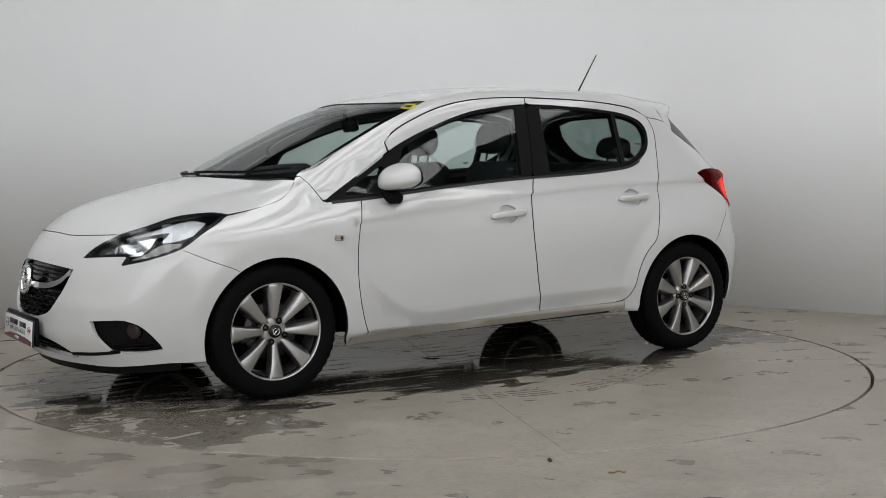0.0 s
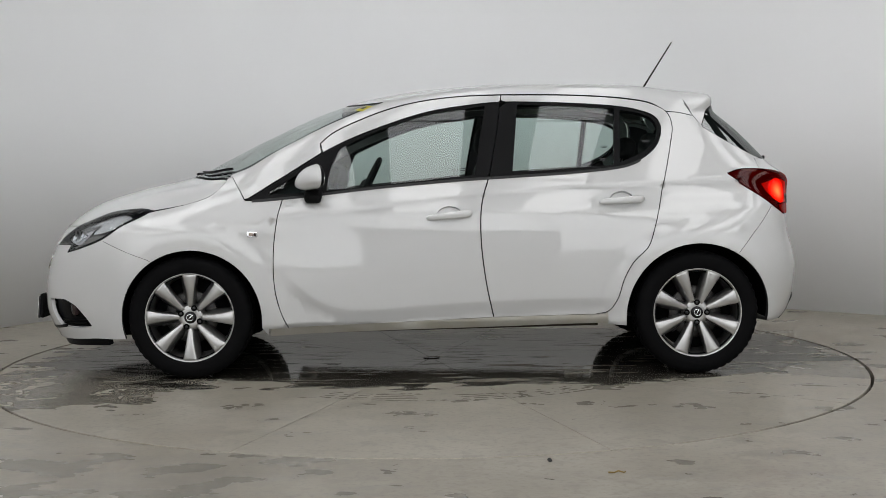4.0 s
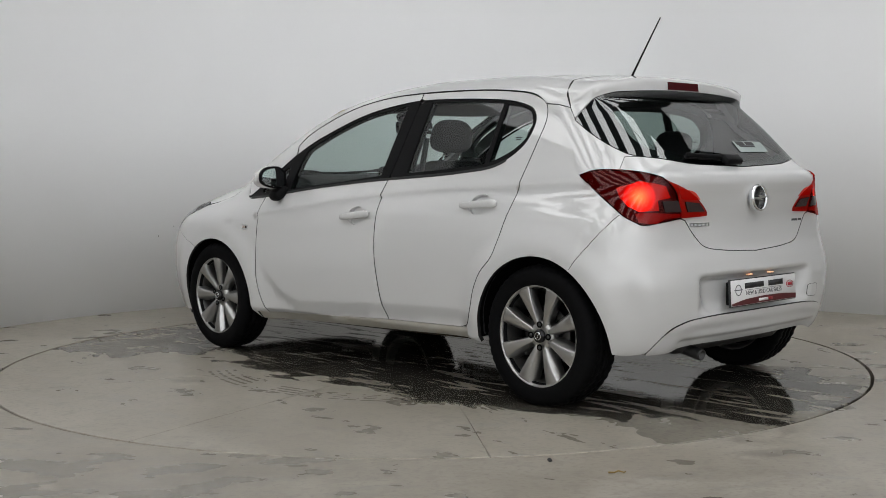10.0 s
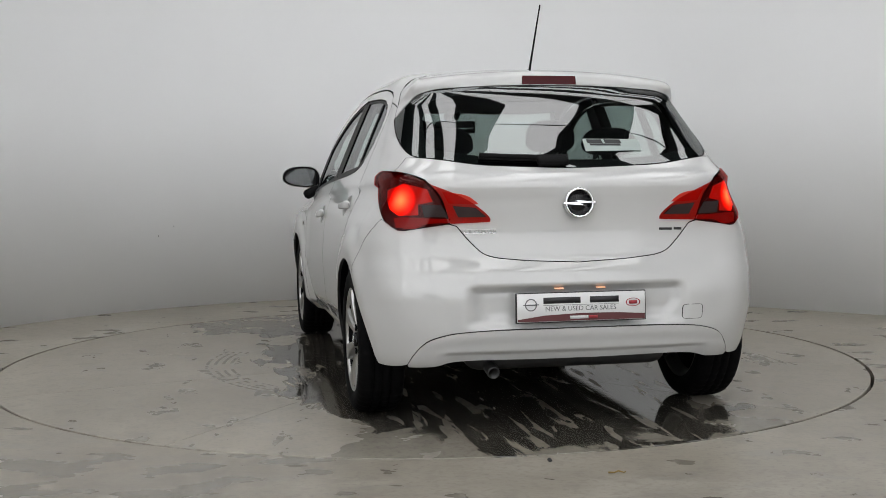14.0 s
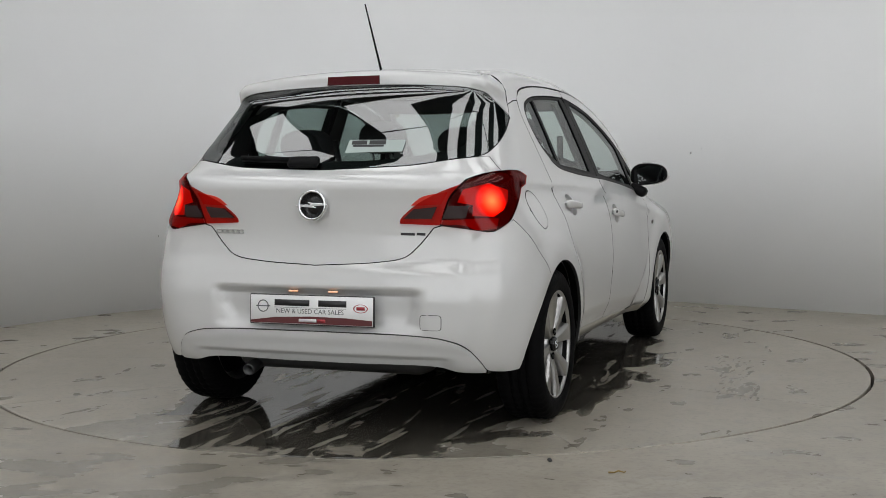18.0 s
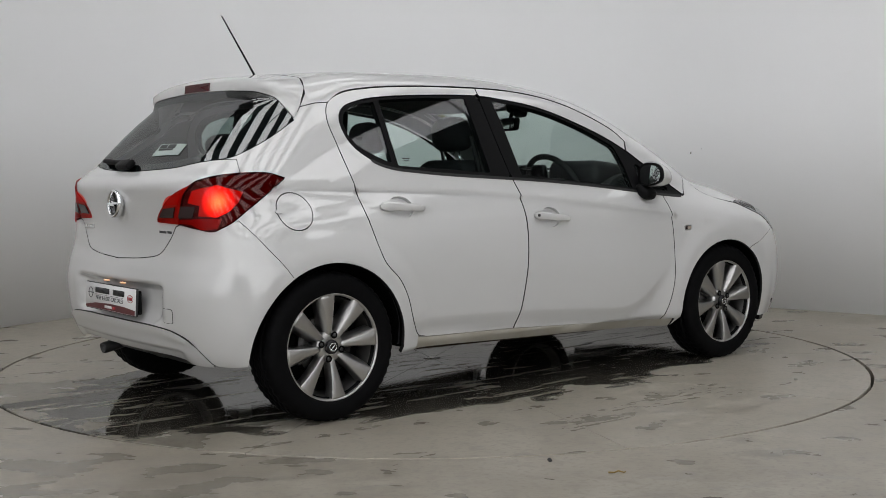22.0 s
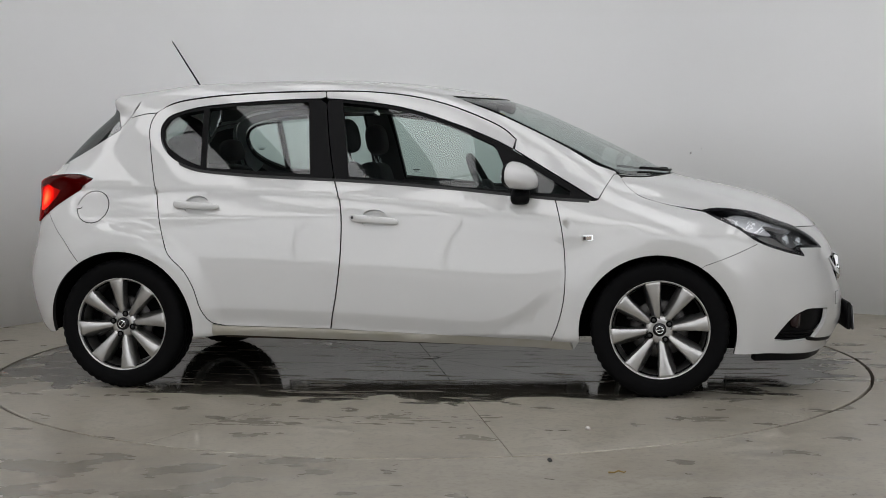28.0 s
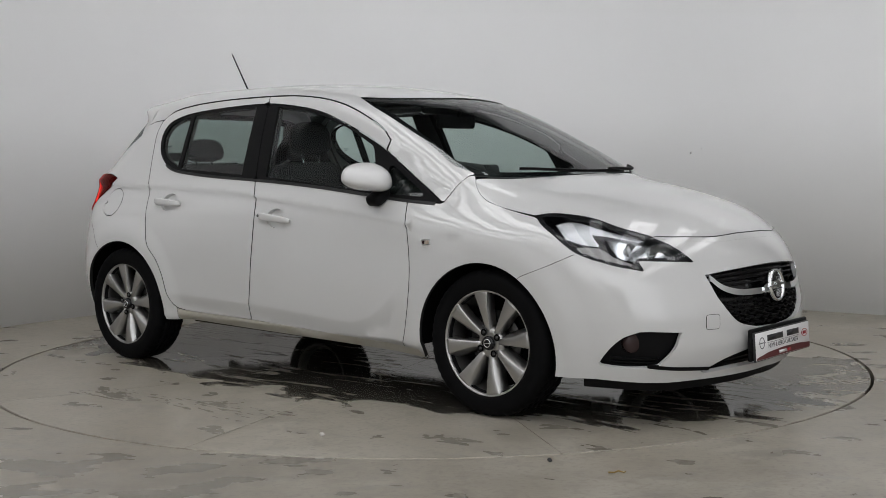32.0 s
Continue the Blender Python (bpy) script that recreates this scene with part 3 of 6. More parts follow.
# the wall: an arc round the table that runs out straight at both ends
WALL_R, WALL_H = 3.225, 6.5
COVE_H = 3.9
a0, a1 = radians(52), radians(166)
path = [Vector((WALL_R * math.cos(a0), WALL_R * math.sin(a0))) + Vector((math.sin(a0), -math.cos(a0))) * d for d in (2.6, 1.3)]
path += [Vector((WALL_R * math.cos(a0 + (a1 - a0) * i / 60), WALL_R * math.sin(a0 + (a1 - a0) * i / 60))) for i in range(61)]
path += [path[-1] + Vector((-math.sin(a1), math.cos(a1))) * d for d in (0.5, 1.0)]
bm = bmesh.new()
cols = []
for i, p in enumerate(path):
    d = (path[min(i + 1, len(path) - 1)] - path[max(i - 1, 0)]).normalized()
    o = Vector((d.y, -d.x)) * 0.2
    o = o if o.dot(p) > 0 else -o
    cols.append([bm.verts.new((*p, z)) for z in (-0.01, 1.5, 3.0, COVE_H)] + [bm.verts.new((*(p + o), z)) for z in (COVE_H, -0.01)])
for a, b in zip(cols, cols[1:]):
    for k in range(6):
        bm.faces.new((a[k], a[(k + 1) % 6], b[(k + 1) % 6], b[k]))
for end in (cols[0], cols[-1]):
    bm.faces.new(end)
bmesh.ops.recalc_face_normals(bm, faces=bm.faces[:])
smooth(bm)
for f in bm.faces:
    f.smooth = abs(f.normal.z) < 0.5 and len(f.verts) == 4
wall = tagged(part("wall_curved", bm, WALL_MAT, None), "white curved studio wall, smooth painted plaster", "wall", kind="structure")
tagged(part("wall_north", box(18.4, 0.2, WALL_H, (0.5, 6.0, WALL_H / 2), 0), WALL_MAT, None), "plain white studio wall", "wall", kind="structure")
CEIL_MAT = material("dark_ceiling", (0.06, 0.06, 0.065), 0.8, grain=0.1, scale=2)
tagged(part("ceiling", box(22, 24, 0.15, (0, -3.5, WALL_H + 0.08), 0), CEIL_MAT, None), "dark studio ceiling between the roof lights", "ceiling", kind="structure")

# roof lights: long translucent strips between dark sheets, crossed by thin bars, seen as bands in the glass
LAMP_MAT = glowing("translucent_roof_sheet", (0.985, 0.99, 1.0), 4.7, (0.8, 0.8, 0.8))
FRAME_MAT = material("aluminium_frame", (0.12, 0.12, 0.125), 0.4, metal=0.9)
ROOF_Y0, ROOF_Y1, ROOF_BAYS = -12.6, 1.0, 7


def roof_light(wide, label):
    """A long roof light: a sheet in each bay, a kerb on both sides and a bar between the bays."""
    light = new("roof_light")
    tagged(light, label, "skylight", "roof light strips")
    bay = (ROOF_Y1 - ROOF_Y0) / ROOF_BAYS
    for i in range(ROOF_BAYS):
        part("sheet", box(wide, bay - 0.05, 0.02, (0, ROOF_Y0 + bay * (i + 0.5), 0), 0), LAMP_MAT, light)
    for i in range(ROOF_BAYS + 1):
        part("bar", box(wide, 0.05, 0.04, (0, ROOF_Y0 + bay * i, 0.0), 0.004, 1), FRAME_MAT, light)
    for sx in (-1, 1):
        part("kerb", box(0.05, ROOF_Y1 - ROOF_Y0 + 0.05, 0.10, (sx * (wide / 2 + 0.027), (ROOF_Y0 + ROOF_Y1) / 2, 0.045), 0.004, 1), FRAME_MAT, light)
    return light


first = None
for i in range(9):
    at = pose(1.7 * (i - 4), 0, WALL_H - 0.125)
    if first is None:
        first = roof_light(0.85, "long translucent roof light strip with thin dark bars")
        first.matrix_basis = at
    else:
        copy_thing(first, at)

# added behind the camera, out of view: a window wall with a dull pale sky that glows as fill light, and a dark door
FILL_SKY_MAT = glowing("fill_light_sky", (0.95, 0.975, 1.0), 3.3, (0.5, 0.5, 0.5))
HALL_MAT = material("white_hall_paint", (0.80, 0.80, 0.80), 0.7, grain=0.1, scale=2)
SHUTTER_MAT = material("dark_shutter_paint", (0.05, 0.052, 0.055), 0.6, grain=0.2, scale=6)


def added_glazing(tag_, m, wide, sill):
    """An added glazed wall in its own x and z: a barred window over a low wall, and a glowing sky beyond as fill light.
    """
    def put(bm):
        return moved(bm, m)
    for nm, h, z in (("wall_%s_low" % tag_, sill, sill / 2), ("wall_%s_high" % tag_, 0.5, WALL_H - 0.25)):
        tagged(part(nm, put(box(wide, 0.2, h, (0, 0, z), 0)), WALL_MAT, None), "plain white hall wall, added out of view", "wall", kind="structure")
    w = tagged(part("window_%s" % tag_, put(box(wide, 0.06, 0.08, (0, 0, sill + 0.04), 0.005, 1)), FRAME_MAT, None), "wide window with thin metal bars, added out of view", "window", kind="structure")
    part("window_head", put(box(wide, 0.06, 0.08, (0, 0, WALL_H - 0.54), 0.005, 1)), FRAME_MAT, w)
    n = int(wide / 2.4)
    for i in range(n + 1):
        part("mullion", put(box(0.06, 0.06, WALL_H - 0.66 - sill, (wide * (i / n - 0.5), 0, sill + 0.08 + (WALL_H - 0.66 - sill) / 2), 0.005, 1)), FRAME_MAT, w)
    tagged(part("backdrop_%s" % tag_, put(box(wide + 2, 0.05, 8.0, (0, -1.3, 3.2), 0)), FILL_SKY_MAT, None), "pale glowing sheet added as fill light, in place of a sky", "sky", kind="structure")


added_glazing("south", Matrix.Translation((0.5, -13.0, 0)), 18.4, 0.3)
# unseen side walls, made white to bounce light onto the curved wall
for nm, px in (("wall_west", -8.7), ("wall_east", 9.7)):
    tagged(part(nm, box(0.2, 19.0, WALL_H, (px, -3.5, WALL_H / 2), 0), HALL_MAT, None), "plain white hall wall, added out of view", "wall", kind="structure")
# unseen dark door, added so that mirrors and paint reflect dark
shutter = tagged(part("added_door_1", box(3.2, 0.12, 2.6, (0.4, -12.78, 1.3), 0.01, 1), SHUTTER_MAT, None), "unseen dark grey roller door, added behind the camera for dark reflections", "door", kind="structure")
for i in range(12):
    part("slat", box(3.1, 0.03, 0.19, (0.4, -12.71, 0.15 + 0.205 * i), 0.008, 1), SHUTTER_MAT, shutter)

# small marks on the wall and litter on the floor
SPECK_MAT = material("dark_speck", (0.03, 0.03, 0.03), 0.8)
for px, pz, s in ((1.98, 1.14, 0.006), (2.05, 1.17, 0.003), (-2.05, 0.55, 0.004), (-1.95, 0.62, 0.003)):
    py = math.sqrt(max(0, WALL_R ** 2 - px * px))
    q = Vector((px, py, pz))
    bm = bmesh.new()
    bmesh.ops.create_uvsphere(bm, u_segments=8, v_segments=6, radius=s)
    tagged(part("wall_mark", moved(smooth(bm), Matrix.Translation(q) @ Matrix.Diagonal((1, 0.5, 1.2, 1))), SPECK_MAT, None), "small dark mark on the white wall", "mark", "marks on the wall")
bm = bmesh.new()
bmesh.ops.create_icosphere(bm, subdivisions=2, radius=0.011)
for v in bm.verts:
    v.co *= 0.75 + 0.4 * noise.noise(v.co * 90)
    v.co.z = max(v.co.z, -0.006)
tagged(part("pebble", moved(bm, Matrix.Translation((0.41, -2.325, 0.006))), SPECK_MAT, None), "small black chip of dirt on the floor", "dirt")
tagged(part("dry_leaf", moved(tube([(-0.03, 0.004, 0.004), (-0.012, -0.006, 0.006), (0.004, 0.008, 0.008), (0.02, -0.002, 0.005), (0.028, 0.010, 0.004)], 0.0035, 6, 0.6), Matrix.Translation((0.62, -2.50, 0.0))), material("dry_yellow_leaf", (0.30, 0.20, 0.06), 0.8, grain=0.4, scale=60), None), "curled dry yellow leaf scrap on the floor", "leaf")

chip_bm = bmesh.new()
bmesh.ops.create_icosphere(chip_bm, subdivisions=2, radius=0.009)
for v in chip_bm.verts:
    v.co.z = max(v.co.z * 0.9, -0.005)
    v.co.x *= 1.2 + 0.4 * noise.noise(v.co * 120)
chip = tagged(part("stone_chip", moved(chip_bm, Matrix.Translation((0.895, -1.70, 0.005))), material("pale_stone_chip", (0.62, 0.60, 0.56), 0.7, grain=0.5, scale=70), None), "small pale stone chip lying on the turntable", "stone")


# ---- the car's skin ----
def on(kind, pts3):
    return flat(kind, snap(pts3))


def ellipse(cx, cz, rx, rz, n=28, turn=0.0):
    a = np.linspace(0, 2 * np.pi, n, endpoint=False)
    x, z = rx * np.cos(a), rz * np.sin(a)
    return np.stack([cx + x * np.cos(turn) - z * np.sin(turn), cz + x * np.sin(turn) + z * np.cos(turn)], 1)


GAP_A = line((0.772, 0.245), (0.806, 0.326), (0.834, 0.446), (0.839, 0.625), (0.819, 0.787), (0.793, 0.893))
GAP_B = line((-0.246, 0.290), (-0.211, 0.450), (-0.186, 0.643), (-0.184, 0.808), (-0.200, 0.903), (-0.225, 0.983), (-0.264, 1.166), (-0.300, 1.402))
GAP_TOP = line((0.6115, 1.160), (0.55, 1.212), (0.393, 1.287), (0.244, 1.340), (0.093, 1.374), (-0.091, 1.395), (-0.300, 1.402))
GAP_R = line((-0.300, 1.402), (-0.664, 1.397), (-0.92, 1.379), (-1.06, 1.353), (-1.137, 1.310), (-1.161, 1.242), (-1.143, 1.137), (-1.095, 0.942),
             (-1.035, 0.71), (-1.006, 0.638), (-0.934, 0.563), (-0.891, 0.485), (-0.856, 0.377), (-0.815, 0.318), (-0.751, 0.300))
SILL_TOP = line((0.850, 0.243), (0.772, 0.245), (-0.246, 0.290), (-0.751, 0.300))
DLO_LOW = line((0.972, 0.881), (0.755, 0.898), (0.323, 0.944), (0.011, 0.971), (-0.2, 0.985), (-0.349, 0.993), (-0.717, 1.017), (-0.932, 1.047), (-1.034, 1.100),
               (-1.082, 1.155), (-1.100, 1.235), (-1.072, 1.286), (-0.982, 1.321), (-0.87, 1.340), (-0.527, 1.361), (-0.30, 1.364), (-0.199, 1.357),
               (0.074, 1.316), (0.315, 1.240), (0.546, 1.143), (0.751, 1.020), (0.972, 0.887))


def between(c, x0, x1, upper=None):
    """The stretch of a curve whose x lies between x0 and x1 (in the order of the curve)."""
    keep = (c[:, 0] >= min(x0, x1)) & (c[:, 0] <= max(x0, x1))
    if upper is not None:
        mid = 1.10 if upper else 1.10
        keep &= (c[:, 1] > mid) if upper else (c[:, 1] <= mid)
    return c[keep]


LOWER, UPPER = DLO_LOW[:DLO_LOW[:, 0].argmin()], DLO_LOW[DLO_LOW[:, 0].argmin():]
B_LOW, B_HIGH = GAP_B[GAP_B[:, 1] < 0.984], GAP_B[GAP_B[:, 1] > 1.364]
front_door_low = loop(GAP_A, between(LOWER, 0.79, -0.222), B_LOW[::-1], line((-0.246, 0.290), (0.772, 0.245), n=20))
front_door_high = loop(between(UPPER, -0.299, 0.60), GAP_TOP, B_HIGH[::-1])
rear_door = loop(B_LOW, between(LOWER, -0.226, -1.2), between(UPPER, -1.2, -0.302), B_HIGH, GAP_R, line((-0.751, 0.300), (-0.246, 0.290), n=12))

G_FRONT = loop(line((0.578, 0.934), (0.558, 1.034), (0.522, 1.122)), line((0.505, 1.140), (0.312, 1.227), (0.072, 1.303), (-0.215, 1.346)),
               line((-0.193, 1.223), (-0.158, 1.005), n=8), line((-0.158, 1.000), (0.167, 0.968), (0.578, 0.930)))
G_TRI = loop(line((0.655, 0.925), (0.640, 1.040), n=4), line((0.660, 1.045), (0.86, 0.925), n=6), line((0.86, 0.910), (0.66, 0.922), n=4))
G_REAR = loop(line((-0.346, 1.012), (-0.381, 1.350), n=8), line((-0.392, 1.352), (-0.62, 1.346), (-0.868, 1.328)), line((-0.871, 1.32), (-0.852, 1.048), n=8), line((-0.845, 1.044), (-0.576, 1.026), (-0.346, 1.010)))
G_QUART = loop(line((-0.902, 1.320), (-1.0, 1.302), (-1.062, 1.270), (-1.083, 1.230)), line((-1.083, 1.220), (-1.067, 1.165), (-1.005, 1.110), (-0.885, 1.056)), line((-0.884, 1.064), (-0.900, 1.315), n=8))
fold_x = np.arange(-1.6, 1.3, 0.012)
FOLDS = [np.stack([fold_x, SHOULDER(fold_x) - d], 1) for d in (-0.008, -0.003, 0.004, 0.010, 0.016, 0.023)] + [np.stack([fold_x, SCOOP(fold_x) - d], 1) for d in (-0.036, -0.020, -0.008, 0.004, 0.018, 0.034)]
ARCH_F, ARCH_R = (1.245, 0.295, 0.345), (-1.26, 0.295, 0.357)
HL = line((1.444, 0.73, 0.833), (1.50, 0.70, 0.845), (1.61, 0.668, 0.834), (1.773, 0.625, 0.796), (1.898, 0.54, 0.755), (1.97, 0.486, 0.705), (2.005, 0.452, 0.657))
HL_LOW = np.vstack([line((2.003, 0.458, 0.654), (1.935, 0.56, 0.656), (1.866, 0.645, 0.656), n=6), line((1.864, 0.648, 0.650), (1.874, 0.636, 0.618), n=4)])
HL_BACK = line((1.870, 0.640, 0.613), (1.79, 0.712, 0.637), (1.675, 0.787, 0.690), (1.58, 0.80, 0.758), (1.50, 0.775, 0.808), (1.446, 0.732, 0.829))
HOOD_SIDE = line((1.080, 0.672), (1.114, 0.698), (1.167, 0.718), (1.257, 0.729), (1.35, 0.733), (1.440, 0.733))
HOOD_REAR = line((1.355, 0.0), (1.305, 0.30), (1.19, 0.55), (1.085, 0.668))
HOOD_FRONT = line((1.87, 0.558), (1.937, 0.461), (2.015, 0.284), (2.045, 0.10), (2.05, 0.0))
WS_BASE = line((1.34, 0.0), (1.288, 0.289), (1.166, 0.542), (1.070, 0.650))
WS_EDGE = line((1.064, 0.650), (0.97, 0.672), (0.842, 0.653), (0.585, 0.622), (0.42, 0.595), (0.300, 0.555))
WS_TOP = line((0.300, 0.548), (0.405, 0.436), (0.50, 0.22), (0.52, 0.0))
TL_OUT = line((-1.42, 0.735, 0.997), (-1.485, 0.722, 1.016), (-1.60, 0.69, 1.016), (-1.70, 0.635, 1.000), (-1.746, 0.598, 0.984))
TL_SPLIT = line((-1.746, 0.596, 0.982), (-1.775, 0.545, 0.92), (-1.77, 0.505, 0.812))
TL_IN = line((-1.765, 0.573, 0.968), (-1.785, 0.49, 0.935), (-1.79, 0.40, 0.885), (-1.782, 0.345, 0.835), (-1.78, 0.345, 0.818))
TL_BOT = line((-1.767, 0.51, 0.812), (-1.746, 0.62, 0.797), (-1.726, 0.675, 0.788))
TL_BACK = line((-1.71, 0.70, 0.790), (-1.665, 0.74, 0.822), (-1.608, 0.753, 0.867), (-1.49, 0.746, 0.945), (-1.425, 0.737, 0.99))
GATE_LOW = line((-1.782, 0.0, 0.647), (-1.777, 0.24, 0.662), (-1.771, 0.36, 0.685), (-1.77, 0.42, 0.735), (-1.769, 0.478, 0.803))
RG_TOP = line((-1.422, 0.0, 1.374), (-1.422, 0.13, 1.373), (-1.412, 0.35, 1.364), (-1.392, 0.50, 1.350), (-1.351, 0.578, 1.318), (-1.315, 0.640, 1.245))
RG_LOW = line((-1.315, 0.643, 1.232), (-1.419, 0.652, 1.168), (-1.52, 0.645, 1.115), (-1.60, 0.618, 1.080), (-1.66, 0.54, 1.064), (-1.712, 0.387, 1.045), (-1.73, 0.2, 1.033), (-1.742, 0.0, 1.026))
BUMP_GAP = line((-1.64, 0.754, 0.833), (-1.55, 0.80, 0.725), (-1.455, 0.849, 0.606))


def rear_of(p, x):
    return p[p[:, 0] <= x]


def lift(pts_xz):
    return chart("S")(np.asarray(pts_xz, float))


for side in (1, -1):
    nm = "left" if side > 0 else "right"
    kw = dict(side=side)
    cup_f, cup_r = ellipse(-0.028, 0.799, 0.062, 0.045, 32, -0.08), ellipse(-0.882, 0.866, 0.062, 0.045, 32, -0.06)
    fd = panel("front_door", "S", front_door_low, PAINT, car, holes=[cup_f], step_=0.016, gap=0.0030, creases=FOLDS, **kw)
    panel("window_surround", "S", front_door_high, PAINT, fd, step_=0.02, **kw)
    rd = panel("rear_door", "S", rear_door, PAINT, car, holes=[cup_r], step_=0.016, gap=0.0030, creases=FOLDS, **kw)
    for cup, dr in ((cup_f, fd), (cup_r, rd)):
        panel("handle_cup", "S", cup, PAINT, dr, off=-0.0185, gap=-0.003, depth=0.003, step_=0.02, rim_mat=PAINT, **kw)
        c0 = cup.mean(0)
        hx = 0.113 * np.sin(np.linspace(-1, 1, 21) * np.pi / 2)
        tilt = -0.094 if dr is fd else -0.060
        rail = [(c0[0] + h, 0.0, c0[1] + 0.001 + h * tilt) for h in hx]
        skin = chart("S")(np.array([(r[0], r[2]) for r in rail]))
        bmh = bmesh.new()
        rings = []
        for h, r, q in zip(hx, rail, skin):
            e = max(0.0, 1 - (abs(h) / 0.1135) ** 9) ** 0.5
            slim = 1 - 0.14 * (h / 0.113 + 1)
            ctr = Vector((r[0], q[1] + 0.019 - 0.006 * (abs(h) / 0.113) ** 4, r[2]))
            rings.append([bmh.verts.new(ctr + Vector((0, 0.013 * e * math.copysign(abs(math.cos(a)) ** 0.7, math.cos(a)), (0.0195 * slim * e + 0.0008) * math.copysign(abs(math.sin(a)) ** 0.6, math.sin(a))))) for a in np.linspace(0, 2 * np.pi, 16, endpoint=False)])
        for a_, b_ in zip(rings, rings[1:]):
            for k_ in range(16):
                bmh.faces.new((a_[k_], a_[(k_ + 1) % 16], b_[(k_ + 1) % 16], b_[k_]))
        bmesh.ops.recalc_face_normals(bmh, faces=bmh.faces[:])
        if side < 0:
            moved(bmh, Matrix.Diagonal((1, -1, 1, 1)))
        hd = part("door_handle", smooth(bmh), PAINT, dr, "white pull handle")
        if dr is fd and side < 0:
            part("lock", moved(lathe([(0.0, 0.006), (0.006, 0.006), (0.007, 0.0)], 16), Matrix.Translation((c0[0] - 0.098, -skin[1][1] - 0.026, rail[1][2])) @ pose(0, 0, 0, 0, 0, 180)), STEEL, hd)
    frame_f = loop(between(LOWER, 0.98, -0.222), GAP_B[(GAP_B[:, 1] > 0.984) & (GAP_B[:, 1] < 1.364)], between(UPPER, -0.299, 0.98))
    frame_r = loop(between(LOWER, -0.226, -1.2), between(UPPER, -1.2, -0.302), GAP_B[(GAP_B[:, 1] > 0.984) & (GAP_B[:, 1] < 1.364)][::-1])
    panel("window_trim", "S", frame_f, BLACK, fd, holes=[G_FRONT, G_TRI], off=-0.003, depth=0.03, step_=0.04, label="matt black window trim and pillar", **kw)
    panel("window_trim", "S", frame_r, BLACK, rd, holes=[G_REAR, G_QUART], off=-0.003, depth=0.03, step_=0.04, label="matt black window trim and pillar", **kw)
    for g, p_ in ((G_FRONT, fd), (G_TRI, fd), (G_REAR, rd), (G_QUART, rd)):
        ob = panel("window", "S", g, TRIGLASS if g is G_TRI else WINDOW, p_, off=-0.008, gap=-0.004, depth=0.004, step_=0.035, label="clear greenish side window", **kw)
    fender = loop(line((1.075, 0.996), (1.114, 0.944), (1.167, 0.901), (1.257, 0.870), (1.35, 0.848), (1.444, 0.829)), on("S", HL_BACK)[::-1][2:-9],
                  line((1.675, 0.688), (1.57, 0.641), (1.452, 0.596)), arc(*ARCH_F, 57, 187), line((0.874, 0.202), (0.868, 0.243), n=3), line((0.85, 0.244), (0.775, 0.245), n=4), GAP_A,
                  line((0.793, 0.897), (0.968, 0.879), n=6), line((0.985, 0.884), (1.02, 0.945), (1.055, 0.998)))
    panel("front_wing", "S", fender, PAINT, car, gap=0.0014, **kw)
    quarter = loop(GAP_R[GAP_R[:, 1] <= 1.312][GAP_R[GAP_R[:, 1] <= 1.312][:, 0] < -0.7][::-1][2:], line((-1.20, 1.305), (-1.272, 1.288), n=3), line((-1.296, 1.259), (-1.316, 1.236), n=2),
                   on("S", RG_LOW[:28]), line((-1.582, 1.070), (-1.593, 1.020), n=3), on("S", TL_OUT)[::-1][12:], on("S", TL_BACK)[::-1],
                   on("S", BUMP_GAP), arc(*ARCH_R, 123, -8), line((-0.898, 0.2445), (-0.84, 0.247), n=3), line((-0.815, 0.249), (-0.812, 0.310), n=3))
    flap = ellipse(-1.402, 0.862, 0.080, 0.076, 40)
    rw = panel("rear_wing", "S", quarter, PAINT, car, step_=0.024, creases=FOLDS[:6], holes=[flap] if side < 0 else [], gap=0.0014, **kw)
    if side < 0:
        fl = panel("fuel_flap", "S", flap, PAINT, rw, gap=0.0030, label="round white fuel flap", **kw)
        panel("finger_notch", "S", ellipse(-1.474, 0.862, 0.016, 0.009, 16), PAINT, fl, off=0.004, depth=0.006, gap=0, step_=0.01, **kw)
    sill = loop(SILL_TOP, line((-0.78, 0.303), (-0.86, 0.318), n=2), line((-0.862, 0.247), (-0.75, 0.251), (-0.29, 0.238), (0.30, 0.221), (0.77, 0.204), (0.868, 0.200)), line((0.868, 0.210), (0.858, 0.243)))
    panel("sill", "S", sill, CREAM, car, off=-0.0022, depth=0.015, gap=0.001, label="sill with yellowed dirty paint", **kw)
    head = loop(on("F", HL), on("F", HL_LOW), on("F", HL_BACK))
    hl = panel("headlight", "F", head, LENS, car, off=0.003, depth=0.004, label="clear headlight lens over a black and chrome housing", **kw)
    panel("housing", "F", head, GLOSS, hl, off=-0.050, depth=0.002, gap=0.004, **kw)
    hole = inset(head * np.array([0.75, 1]), 0.013) / np.array([0.75, 1])
    panel("bezel", "F", head, GLOSS, hl, off=0.0, holes=[hole], gap=0.001, depth=0.045, **kw)
    drl = loop(on("F", line((1.548, 0.745, 0.815), (1.591, 0.704, 0.824), (1.723, 0.676, 0.799), (1.870, 0.580, 0.755))), on("F", line((1.852, 0.609, 0.750), (1.708, 0.722, 0.776), n=6)), on("F", line((1.72, 0.726, 0.75), (1.745, 0.731, 0.725), (1.691, 0.764, 0.727), (1.627, 0.790, 0.752))))
    panel("running_light", "F", drl, REFLECT, hl, off=-0.016, depth=0.02, gap=0, step_=0.016, label="clear ribbed running light reflector", **kw)
